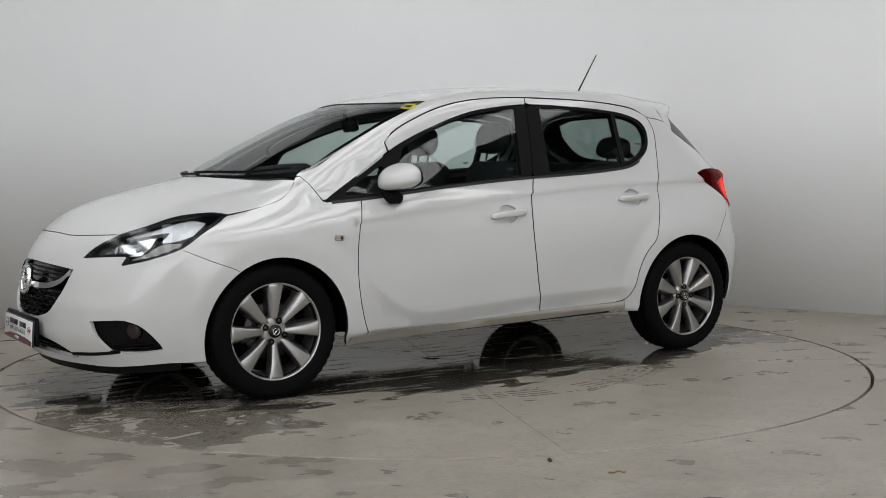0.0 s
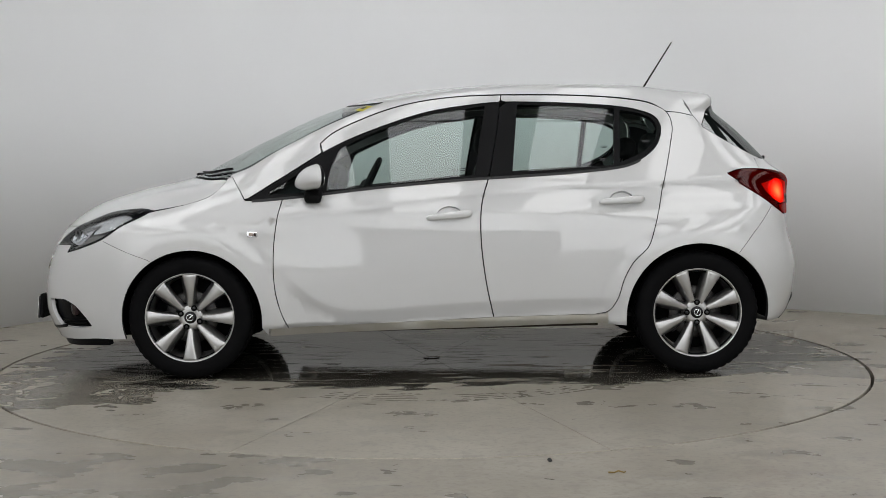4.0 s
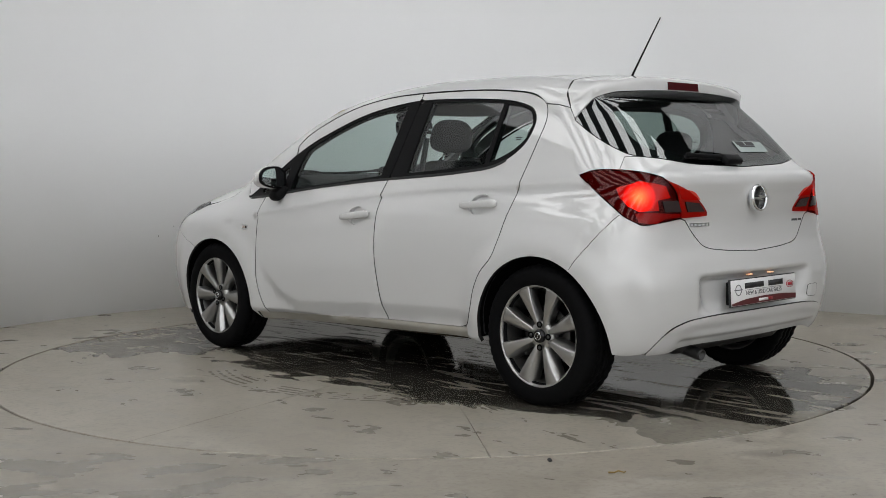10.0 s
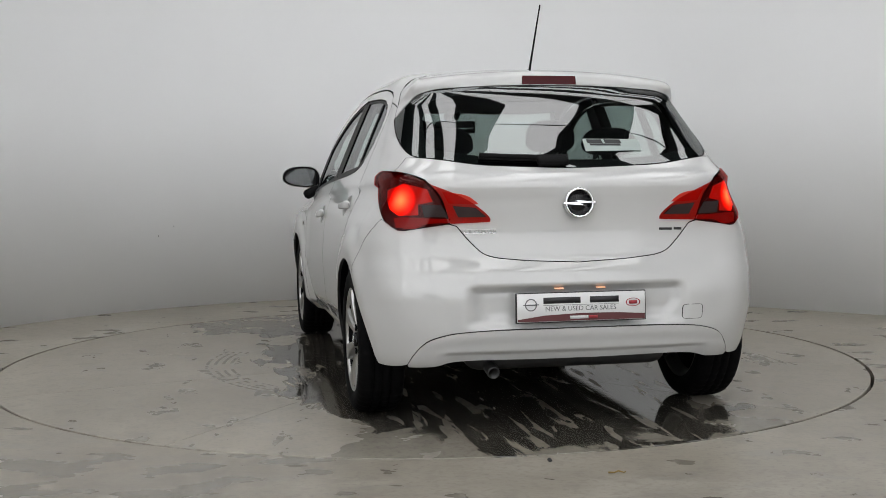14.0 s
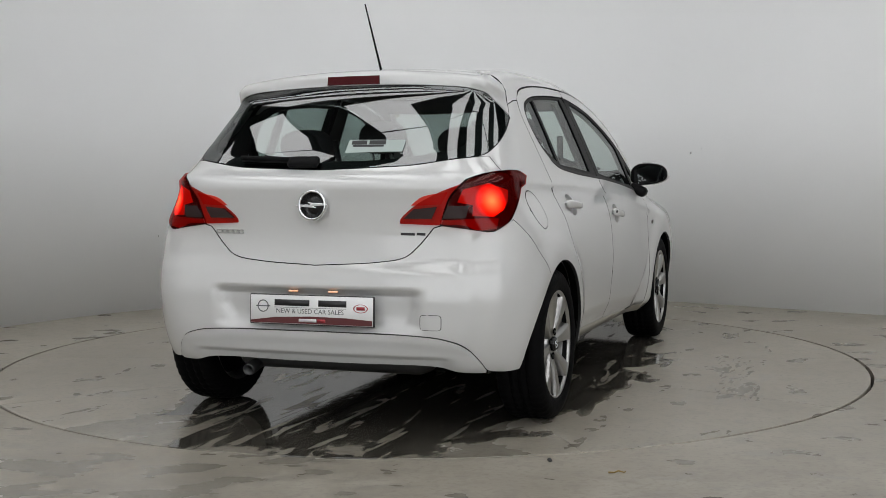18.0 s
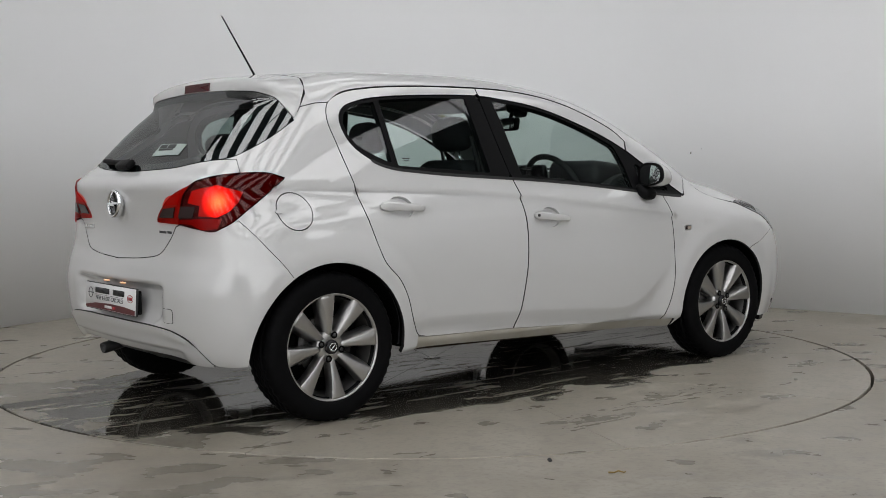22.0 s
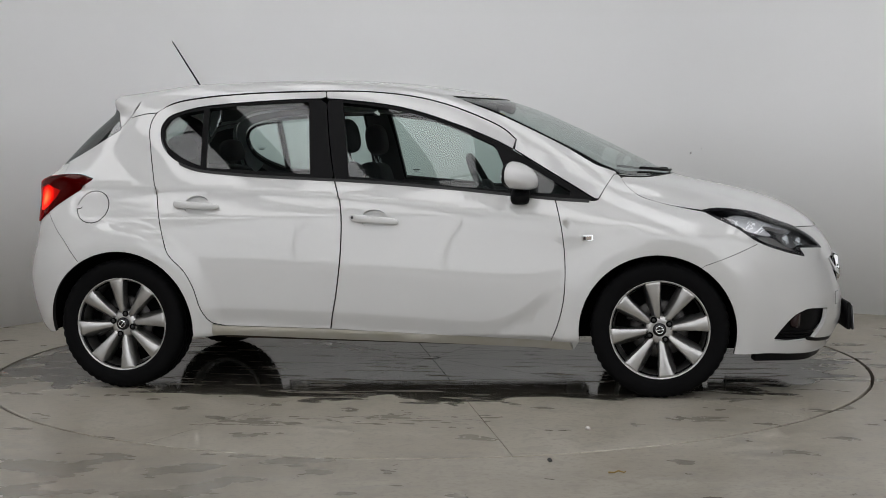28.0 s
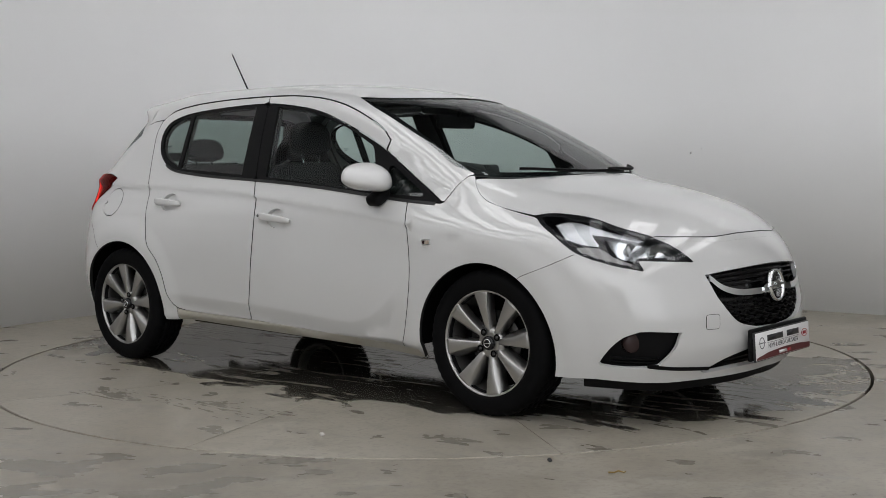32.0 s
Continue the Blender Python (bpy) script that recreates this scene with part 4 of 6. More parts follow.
    beam = loop(on("F", line((1.759, 0.691, 0.762), (1.873, 0.584, 0.746), (1.946, 0.510, 0.722))), on("F", line((1.965, 0.50, 0.70), (1.978, 0.500, 0.664), n=3)), on("F", line((1.95, 0.53, 0.661), (1.863, 0.641, 0.662), (1.815, 0.687, 0.674), (1.785, 0.700, 0.715))))
    panel("reflector", "F", beam, BOWL, hl, off=-0.026, depth=0.02, gap=0, step_=0.02, label="chrome main beam reflector", **kw)
    ind = loop(on("F", line((1.672, 0.782, 0.718), (1.748, 0.732, 0.712), (1.793, 0.706, 0.677), (1.849, 0.659, 0.646))), on("F", line((1.838, 0.671, 0.632), (1.748, 0.744, 0.662), (1.697, 0.774, 0.686))))
    panel("indicator", "F", ind, DARKALLOY, hl, off=-0.018, depth=0.02, gap=0, step_=0.02, label="dark grey indicator", **kw)
    for bx, by, bz, br in ((1.905, 0.560, 0.698, 0.036), (1.835, 0.640, 0.708, 0.030)):
        q = snap([(bx, by, bz)])[0]
        nrm = Vector(normal(q[None])[0])
        nrm = (nrm + Vector((1.6, 0, 0))).normalized()
        bowl = moved(lathe([(0.006, -0.030), (br * 0.5, -0.022), (br * 0.85, -0.008), (br, 0.004), (br * 1.06, 0.004)], 28), Matrix.Translation(Vector(q) - Vector(normal(q[None])[0]) * 0.028) @ nrm.to_track_quat("Y", "Z").to_matrix().to_4x4())
        if side < 0:
            moved(bowl, Matrix.Diagonal((1, -1, 1, 1)))
        part("lamp_bowl", bowl, BOWL, hl)
    outer = loop(on("B", TL_OUT), on("B", TL_SPLIT), on("B", TL_BOT), on("B", TL_BACK))
    inner = loop(on("B", TL_IN), line(on("B", TL_IN)[-1], on("B", TL_SPLIT)[-1], n=6), on("B", TL_SPLIT)[::-1])
    tl = panel("tail_light", "B", outer, REDLENS, car, off=0.007, depth=0.02, label="red tail light with a lit lower lamp", **kw)
    it = panel("inner_tail_light", "B", inner, REDLENS, car, off=0.007, depth=0.02, label="dark red tailgate light with a smoked reversing lamp", **kw)
    panel("backing", "B", outer, DARKRED, tl, off=-0.004, depth=0.01, gap=0.003, **kw)
    panel("backing", "B", inner, DARKRED, it, off=-0.004, depth=0.01, gap=0.003, **kw)
    lit = loop(on("B", line((-1.60, 0.725, 0.945), (-1.694, 0.672, 0.968), (-1.755, 0.590, 0.948))), on("B", line((-1.765, 0.570, 0.900), (-1.741, 0.625, 0.890), n=4)), on("B", line((-1.745, 0.623, 0.849), (-1.703, 0.693, 0.845), n=5)), on("B", line((-1.66, 0.72, 0.87), (-1.625, 0.728, 0.905), n=4)))
    panel("lamp", "B", lit, LIT, tl, off=0.0015, depth=0.004, gap=0, step_=0.02, label="lit red lamp", **kw)
    panel("reflector", "B", loop(on("B", line((-1.690, 0.710, 0.838), (-1.770, 0.502, 0.834), n=8)), on("B", line((-1.768, 0.505, 0.818), (-1.756, 0.595, 0.813), (-1.742, 0.638, 0.796), (-1.70, 0.70, 0.800)))), REFLECTRED, tl, off=0.0015, depth=0.004, gap=0, step_=0.02, **kw)
    panel("reversing_lamp", "B", loop(on("B", line((-1.748, 0.609, 0.886), (-1.772, 0.537, 0.887), n=5)), on("B", line((-1.771, 0.512, 0.841), (-1.754, 0.600, 0.842), n=5))), SMOKE, tl, off=0.0085, depth=0.006, gap=0, step_=0.02, label="smoked lamp", **kw)
    panel("lamp", "B", loop(on("B", line((-1.776, 0.536, 0.940), (-1.788, 0.437, 0.921), (-1.785, 0.392, 0.889))), on("B", line((-1.783, 0.44, 0.889), (-1.777, 0.51, 0.893), n=4))), LITLOW, it, off=0.0015, depth=0.004, gap=0, step_=0.02, label="dim red lamp", **kw)
    panel("reversing_lamp", "B", loop(on("B", line((-1.778, 0.495, 0.884), (-1.783, 0.405, 0.876), n=5)), on("B", line((-1.782, 0.362, 0.840), (-1.774, 0.472, 0.840), n=5))), SMOKE, it, off=0.0085, depth=0.006, gap=0, step_=0.02, label="smoked lamp", **kw)

roof_edge = np.vstack([line((0.968, 0.890), (0.751, 1.0225), (0.606, 1.1125)), line((0.613, 1.160), (0.55, 1.214), (0.393, 1.289), (0.244, 1.342), (0.093, 1.376), (-0.091, 1.397), (-0.300, 1.404), (-0.664, 1.399), (-0.92, 1.381), (-1.06, 1.355), (-1.137, 1.310)),
                       line((-1.20, 1.305), (-1.272, 1.288), n=4)])
edge3 = lift(roof_edge)
roof_half = np.vstack([WS_TOP[::-1], WS_EDGE[::-1], [(1.066, 0.664)], on("T", lift(line((1.055, 0.998), (1.02, 0.945), (0.985, 0.888), n=6))), on("T", edge3), line((-1.235, 0.60), (-1.215, 0.53), (-1.21, 0.0), n=10)])
roof_loop = loop(roof_half, roof_half[::-1] * np.array([1, -1]))
panel("roof", "T", roof_loop, PAINT, car, gap=0.0012, step_=0.03)
hood_half = np.vstack([HOOD_REAR, HOOD_SIDE, on("T", HL)[2:34], HOOD_FRONT])
panel("bonnet", "T", loop(hood_half, hood_half[::-1] * np.array([1, -1])), PAINT, car, step_=0.026, gap=0.003)
ws_half = np.vstack([WS_BASE, WS_EDGE, WS_TOP])
panel("windscreen", "T", loop(ws_half, ws_half[::-1] * np.array([1, -1])), SCREEN, car, off=-0.004, gap=-0.001, depth=0.005, step_=0.03, label="clear greenish windscreen")
roof_back = chart("T")(line((-1.2125, 0.0), (-1.2165, 0.53), n=10))
sp_side = snap(line((-1.23, 0.585, 1.365), (-1.275, 0.622, 1.285), (-1.308, 0.640, 1.245)))
spoil = np.vstack([flat("Y", roof_back), flat("Y", sp_side), on("Y", RG_TOP)[::-1]])
spoiler = panel("spoiler", "Y", loop(spoil, spoil[::-1] * np.array([-1, 1])), PAINT, car, step_=0.02, depth=0.03, gap=0.001, rim_mat=PAINT)
stop = np.vstack([on("Y", line((-1.418, 0.0, 1.412), (-1.416, 0.116, 1.411), n=5)), on("Y", line((-1.4225, 0.118, 1.377), (-1.4235, 0.0, 1.378), n=5))])
panel("brake_light", "Y", loop(stop, stop[::-1] * np.array([-1, 1])), DARKRED, spoiler, off=0.004, depth=0.01, gap=0, step_=0.015, label="dark red high brake light")
rg = np.vstack([on("B", RG_TOP), on("B", RG_LOW)])
mir = np.array([-1, 1])
glass_rear = panel("rear_window", "B", loop(rg, rg[::-1] * mir), PRIVACY, car, off=-0.002, depth=0.006, step_=0.026, label="tinted rear window with a black border")
gate = np.vstack([on("B", GATE_LOW), on("B", TL_SPLIT)[::-1], on("B", TL_OUT)[::-1][:14], line(on("B", [(-1.593, 0.694, 1.020)])[0], on("B", [(-1.58, 0.640, 1.074)])[0], n=3), on("B", RG_LOW)[28:]])
panel("tailgate", "B", loop(gate, gate[::-1] * mir), PAINT, car)
bumper = np.vstack([on("F", line((2.05, 0.0, 0.779), (2.045, 0.10, 0.778), (2.015, 0.284, 0.765), (1.937, 0.461, 0.765), (1.878, 0.55, 0.762))), on("F", HL)[36:], on("F", HL_LOW), on("F", HL_BACK)[:17],
                    on("F", lift(line((1.675, 0.688), (1.57, 0.641), (1.452, 0.596)))), on("F", lift(arc(*ARCH_F, 57, -16))), on("F", line((1.60, 0.80, 0.198), (1.75, 0.72, 0.200), (1.95, 0.5, 0.195), (2.05, 0.25, 0.190), (2.09, 0.0, 0.190)))])
GRILLE = np.vstack([on("F", line((2.12, 0.0, 0.628), (2.10, 0.22, 0.620), (2.035, 0.418, 0.598))), on("F", line((2.04, 0.415, 0.585), (2.06, 0.37, 0.49), (2.10, 0.30, 0.415), (2.13, 0.2, 0.385), (2.15, 0.0, 0.372)))])
FOG = on("F", np.vstack([line((1.753, 0.74, 0.270), (1.78, 0.733, 0.310), (1.83, 0.70, 0.370), (1.875, 0.66, 0.395)), line((1.90, 0.63, 0.396), (1.978, 0.543, 0.384), n=4), line((1.975, 0.548, 0.375), (1.965, 0.56, 0.33), (1.925, 0.60, 0.265)), line((1.90, 0.62, 0.258), (1.819, 0.692, 0.256), (1.757, 0.737, 0.262))]))
fog_r = FOG * mir
INTAKE = np.vstack([on("F", line((2.13, 0.0, 0.315), (2.123, 0.159, 0.302), (2.077, 0.32, 0.275), (2.01, 0.43, 0.232))), on("F", line((2.02, 0.41, 0.220), (2.08, 0.25, 0.222), (2.11, 0.0, 0.225)))])
panel("front_bumper", "F", loop(bumper, bumper[::-1] * mir), PAINT, car, gap=0.0008, step_=0.024, holes=[loop(GRILLE, GRILLE[::-1] * mir), loop(FOG), loop(fog_r), loop(INTAKE, INTAKE[::-1] * mir)])
VAL_TOP = line((-1.835, 0.0, 0.405), (-1.818, 0.40, 0.400), (-1.80, 0.53, 0.388), (-1.785, 0.60, 0.362), (-1.75, 0.645, 0.31), (-1.715, 0.668, 0.262))
rb = np.vstack([on("B", GATE_LOW), on("B", TL_BOT), on("B", TL_BACK)[:9], on("B", BUMP_GAP), on("B", lift(arc(*ARCH_R, 121, 184))), on("B", line((-1.62, 0.77, 0.255), (-1.67, 0.72, 0.252), (-1.70, 0.685, 0.255))), on("B", VAL_TOP)[::-1]])


def bumper_form(q):
    """The recess for the plate, with a sharp ledge above it, and the raised wings beside it that sweep down to the valance."""
    y, z = np.abs(q[:, 1]), q[:, 2]
    front = step(-1.60, -1.72, q[:, 0])
    recess = step(0.566, 0.554, z) * step(0.44, 0.39, y + 0.6 * np.maximum(0.50 - z, 0))
    hollow = step(0.40, 0.47, z) * step(0.52, 0.34, y)
    return front * (-0.018 * recess * hollow - 0.004 * recess)


def valance_form(q):
    """A rolled upper edge, a shallow hollow and a lip below."""
    y, z = np.abs(q[:, 1]), q[:, 2]
    top = 0.402 - 0.02 * step(0.35, 0.60, y)
    return 0.006 * step(top - 0.06, top - 0.018, z) - 0.012 * step(0.315, 0.302, z) * step(0.57, 0.50, y)


panel("rear_bumper", "B", loop(rb, rb[::-1] * mir), PAINT, car, gap=0.0008, step_=0.011, sculpt=bumper_form)
vl = np.vstack([on("B", VAL_TOP), on("B", line((-1.705, 0.66, 0.252), (-1.75, 0.55, 0.258), (-1.775, 0.45, 0.268), (-1.79, 0.0, 0.270)))])
panel("valance", "B", loop(vl, vl[::-1] * mir), PAINT, car, off=0.001, gap=0.0014, step_=0.010, sculpt=valance_form)


# ---- wheels ----
def tyre_mesh():
    """A tyre with a rounded shoulder, grooves round it and notched shoulder blocks."""
    prof = [(0.214, -0.080), (0.219, -0.088), (0.232, -0.093), (0.250, -0.0965), (0.268, -0.0965), (0.283, -0.093), (0.295, -0.086), (0.302, -0.076), (0.305, -0.066)]
    tread = [(0.306, -0.056), (0.3065, -0.040), (0.299, -0.038), (0.299, -0.032), (0.307, -0.030), (0.307, -0.008), (0.299, -0.005), (0.299, 0.005), (0.307, 0.008), (0.307, 0.030), (0.299, 0.032), (0.299, 0.038), (0.3065, 0.040), (0.306, 0.056)]
    ring = prof + tread + [(r, -h) for r, h in reversed(prof)] + [(0.205, 0.07), (0.205, -0.07)]
    bm = bmesh.new()
    seg, rows = 144, []
    for i in range(seg):
        a = 2 * math.pi * i / seg
        row = []
        for r, h in ring:
            rr = r - (0.0045 if i % 3 == 0 and r > 0.2945 else 0.0)
            row.append(bm.verts.new((rr * math.cos(a), h, rr * math.sin(a))))
        rows.append(row)
    for i in range(seg):
        a, b = rows[i], rows[(i + 1) % seg]
        for k in range(len(ring)):
            j = (k + 1) % len(ring)
            bm.faces.new((a[k], b[k], b[j], a[j]))
    bmesh.ops.recalc_face_normals(bm, faces=bm.faces[:])
    return smooth(bm)


def spoke():
    """One spoke: a flat face that widens outwards, a sharp edge on one side and a long flank falling away on the other."""
    bm = bmesh.new()
    rows = []
    for k in np.linspace(0, 1, 11):
        r = 0.046 + 0.1735 * k
        left = -0.0105 - 0.015 * k - 0.0110 * k ** 2
        right = 0.0095 + 0.010 * k + 0.0180 * k ** 2.4
        flank = 0.012 + 0.012 * math.sin(math.pi * min(1, k * 0.95))
        face = 0.066 + 0.020 * math.sin(min(1, k * 1.1) * math.pi * 0.5)
        sec = [(left - 0.007, face - 0.045), (left - 0.003, face - 0.012), (left, face - 0.002), (left + 0.003, face), ((left + right) / 2, face - 0.0012), (right - 0.002, face - 0.001), (right, face - 0.003), (right + flank * 0.55, face - 0.022), (right + flank, face - 0.050)]
        rows.append([bm.verts.new((x, y, r)) for x, y in sec])
    for a, b in zip(rows, rows[1:]):
        for i in range(len(a) - 1):
            f = bm.faces.new((a[i], b[i], b[i + 1], a[i + 1]))
            f.smooth = i in (0, 3, 4, 6, 7)
        bm.faces.new((a[-1], b[-1], b[0], a[0]))
    bm.faces.new(rows[0])
    bm.faces.new(rows[-1][::-1])
    bmesh.ops.recalc_face_normals(bm, faces=bm.faces[:])
    return bm


SPOKE = None


def wheel(x, side, turn):
    global SPOKE
    w = part("wheel", tyre_mesh(), TYRE, car, "black tyre on an eight-spoke silver alloy rim")
    w.location = OFFSET + Vector((x, 0.735 * side, WHEEL_R))
    w.rotation_mode = "XYZ"
    w.rotation_euler = (0, radians(turn), 0 if side > 0 else math.pi)
    part("rim", lathe([(0.2225, 0.080), (0.2220, 0.087), (0.2195, 0.0885), (0.2150, 0.0875), (0.2120, 0.083), (0.209, 0.070), (0.214, 0.06), (0.219, 0.07)], 80, closed=True), ALLOY, w, "silver alloy rim")
    # the darker alloy puts the shade inside the rim into the barrel's colour
    part("barrel", lathe([(0.211, 0.078), (0.206, 0.062), (0.197, 0.02), (0.195, -0.06), (0.212, -0.086), (0.218, -0.086), (0.216, -0.07), (0.202, -0.05), (0.204, 0.02), (0.214, 0.07)], 64, closed=True), DARKALLOY, w, "inner barrel of the rim, its shade put into a darker alloy")
    for i in range(8):
        if SPOKE is None:
            SPOKE = part("spoke", spoke(), ALLOY, w)
            sp = SPOKE
        else:
            sp = hang("spoke", SPOKE.data, [], w)
        sp.rotation_euler = (0, radians(45 * i + 22.5), 0)
    part("hub", lathe([(0.0, 0.064), (0.036, 0.065), (0.054, 0.066), (0.063, 0.058), (0.068, 0.042), (0.068, 0.02)], 40), ALLOY, w)
    cap = part("hub_cap", lathe([(0.0, 0.083), (0.022, 0.083), (0.028, 0.080), (0.030, 0.072), (0.030, 0.06)], 32), GLOSS, w, "black hub cap with a chrome emblem")
    part("emblem", moved(lathe([(0.014, 0.083), (0.0145, 0.0848), (0.0175, 0.0848), (0.018, 0.083)], 28, closed=True), Matrix()), CHROME, cap)
    part("emblem", moved(box(0.040, 0.002, 0.004, (0, 0.084, 0), 0.0008, 1), pose(0, 0, 0, 0, 20, 0)), CHROME, cap)
    for i in range(4):
        a = radians(90 * i + 45)
        at = Matrix.Translation((0.050 * math.cos(a), 0, 0.050 * math.sin(a)))
        # a near-black disc on the hub, its colour the shade of a bolt hole
        b = part("bolt_hole_disc", moved(lathe([(0.0, 0.069), (0.0135, 0.069), (0.0150, 0.0715), (0.0140, 0.0745), (0.0120, 0.072)], 20), at), UNDER, w)
        part("bolt", moved(lathe([(0.0, 0.076), (0.006, 0.076), (0.0085, 0.073), (0.0085, 0.066)], 6), at), STEEL, b)
    part("brake_disc", lathe([(0.05, 0.022), (0.128, 0.022), (0.130, 0.018), (0.128, 0.0), (0.05, 0.0)], 48, closed=True), DISC, w)
    part("brake_shield", lathe([(0.0, -0.02), (0.19, -0.02), (0.19, -0.03)], 40), UNDER, w)
    part("brake_caliper", box(0.10, 0.06, 0.05, (0.105, 0.015, 0.03), 0.012), STEEL, w)


wheel(WHEEL_X, 1, 22)
wheel(-WHEEL_X, 1, 45)
wheel(WHEEL_X, -1, -14)
wheel(-WHEEL_X, -1, 29)


# ---- front end ----
def both(p):
    return loop(p, p[::-1] * mir)


def strip(c, h, n=None):
    """A band of height h along a curve of the front chart, from the middle outwards, mirrored."""
    c = np.asarray(c, float)
    lo = c.copy()
    lo[:, 1] -= h
    half = np.vstack([c, lo[::-1]])
    full_top = np.vstack([(c * mir)[::-1], c])
    full_low = np.vstack([(lo * mir)[::-1], lo])
    return loop(full_top, full_low[::-1])


grille = panel("grille", "F", both(GRILLE), GLOSS, car, off=-0.045, gap=-0.012, depth=0.004, label="gloss black grille with a chrome bar")
bar_c = on("F", line((2.115, 0.0, 0.530), (2.113, 0.12, 0.528), (2.09, 0.27, 0.533), (2.062, 0.355, 0.558), (2.04, 0.405, 0.600)))
panel("chrome_bar", "F", strip(bar_c, 0.024), CHROME, grille, off=0.004, gap=0, depth=0.03, step_=0.012, label="chrome bar")
for z0, reach in ((0.605, 0.36), (0.583, 0.345), (0.561, 0.32)):
    c = on("F", line((2.11, 0.0, z0), (2.10, 0.15, z0 - 0.002), (2.06, reach, z0 - 0.008)))
    panel("slat", "F", strip(c, 0.006), BLACK, grille, off=-0.016, gap=0, depth=0.02, step_=0.02)
for row, (z0, reach) in enumerate(((0.487, 0.345), (0.463, 0.325), (0.440, 0.30), (0.417, 0.27), (0.397, 0.215))):
    ys = np.linspace(0, reach, 4 * int(reach / 0.034) + 1)
    z = z0 + 0.0045 * np.sign(np.sin((ys + row * 0.034) * np.pi / 0.034 + 0.4))
    q = on("F", np.stack([2.13 - 0.45 * ys ** 2, ys, z], 1))
    panel("mesh_bar", "F", strip(q, 0.007), BLACK, grille, off=-0.014, gap=0, depth=0.02, step_=0.02)


def badge(name, ring_r, at, facing, parent, label):
    """A round emblem kept plain: a chrome ring, a black disc and a slanted chrome bar."""
    m = Matrix.Translation(at) @ Vector(facing).to_track_quat("Y", "Z").to_matrix().to_4x4()
    r = ring_r
    b = part(name, moved(lathe([(r * 0.80, 0.0), (r * 0.82, 0.010), (r * 0.90, 0.015), (r * 0.98, 0.011), (r, 0.0), (r, -0.012), (r * 0.8, -0.012)], 48, closed=True), m), CHROME, parent, label)
    part("disc", moved(lathe([(0.0, 0.002), (r * 0.82, 0.002), (r * 0.82, -0.006)], 40), m), GLOSS, b)
    pts = [(-1.10, 0.09), (0.34, 0.19), (0.10, 0.05), (1.10, 0.03), (1.10, -0.09), (-0.34, -0.19), (-0.10, -0.05), (-1.10, -0.03)]
    part("bolt", moved(slab([(x * r * (1 if abs(x) > 1 else 1), z * r) for x, z in pts], 0.012, 0.0015), m), CHROME, b)
    return b


front_q = snap([(2.12, 0.0, 0.530)])[0]
badge("front_badge", 0.068, (front_q[0] + 0.004, 0, 0.533), (1, 0, 0.12), car, "round chrome emblem on the grille bar")
wing = on("F", line((2.118, 0.0, 0.545), (2.115, 0.06, 0.543), (2.11, 0.105, 0.531), n=5))
panel("badge_mount", "F", strip(wing, 0.030), CHROME, grille, off=0.010, gap=0, depth=0.02, step_=0.012)
for side in (1, -1):
    fogm = loop(FOG)
    pod = panel("fog_light_recess", "F", fogm, BLACK, car, off=-0.030, gap=-0.010, depth=0.004, side=side, label="black plastic fog light recess")
    for dz in (0.0, 0.014, 0.028):
        q = on("F", line((1.79, 0.72, 0.290 - dz), (1.86, 0.665, 0.288 - dz), (1.93, 0.60, 0.286 - dz), n=5))
        low = q.copy()
        low[:, 1] -= 0.006
        panel("rib", "F", loop(q, low[::-1]), BLACK, pod, off=-0.018, gap=0, depth=0.014, step_=0.02, side=side)
    q = snap([(1.862, 0.668, 0.345)])[0]
    nn = (Vector(normal(q[None])[0]) + Vector((1.2, 0, 0))).normalized()
    lamp = moved(lathe([(0.0, 0.004), (0.020, 0.003), (0.034, -0.002), (0.038, -0.006), (0.040, -0.03)], 32), Matrix.Translation(Vector(q) - Vector(normal(q[None])[0]) * 0.022) @ nn.to_track_quat("Y", "Z").to_matrix().to_4x4())
    if side < 0:
        moved(lamp, Matrix.Diagonal((1, -1, 1, 1)))
    part("fog_light", lamp, SMOKE, pod, "round dark fog light glass")
    groove = on("F", line((1.90, 0.635, 0.269), (1.96, 0.54, 0.259), (2.03, 0.40, 0.246)))
    low = groove.copy()
    low[:, 1] -= 0.015
    panel("bumper_groove", "F", loop(groove, low[::-1]), BLACK, car, off=0.001, gap=0, depth=0.01, step_=0.02, side=side, label="black groove in the bumper")
intake = panel("lower_intake", "F", both(INTAKE), BLACK, car, off=-0.03, gap=-0.01, depth=0.004, label="black lower air intake")
for z0 in (0.275, 0.255):
    c = on("F", line((2.12, 0.0, z0), (2.10, 0.2, z0 - 0.005), (2.06, 0.33, z0 - 0.012), n=6))
    panel("slat", "F", strip(c, 0.007), BLACK, intake, off=-0.008, gap=0, depth=0.02, step_=0.02)
lip = on("F", line((2.075, 0.0, 0.188), (2.02, 0.30, 0.190), (1.92, 0.52, 0.192), (1.79, 0.68, 0.195), (1.68, 0.745, 0.198)))
panel("splitter", "F", strip(lip, 0.036), BLACK, car, off=-0.022, gap=0, depth=0.03, label="black rubber lip beneath the bumper")
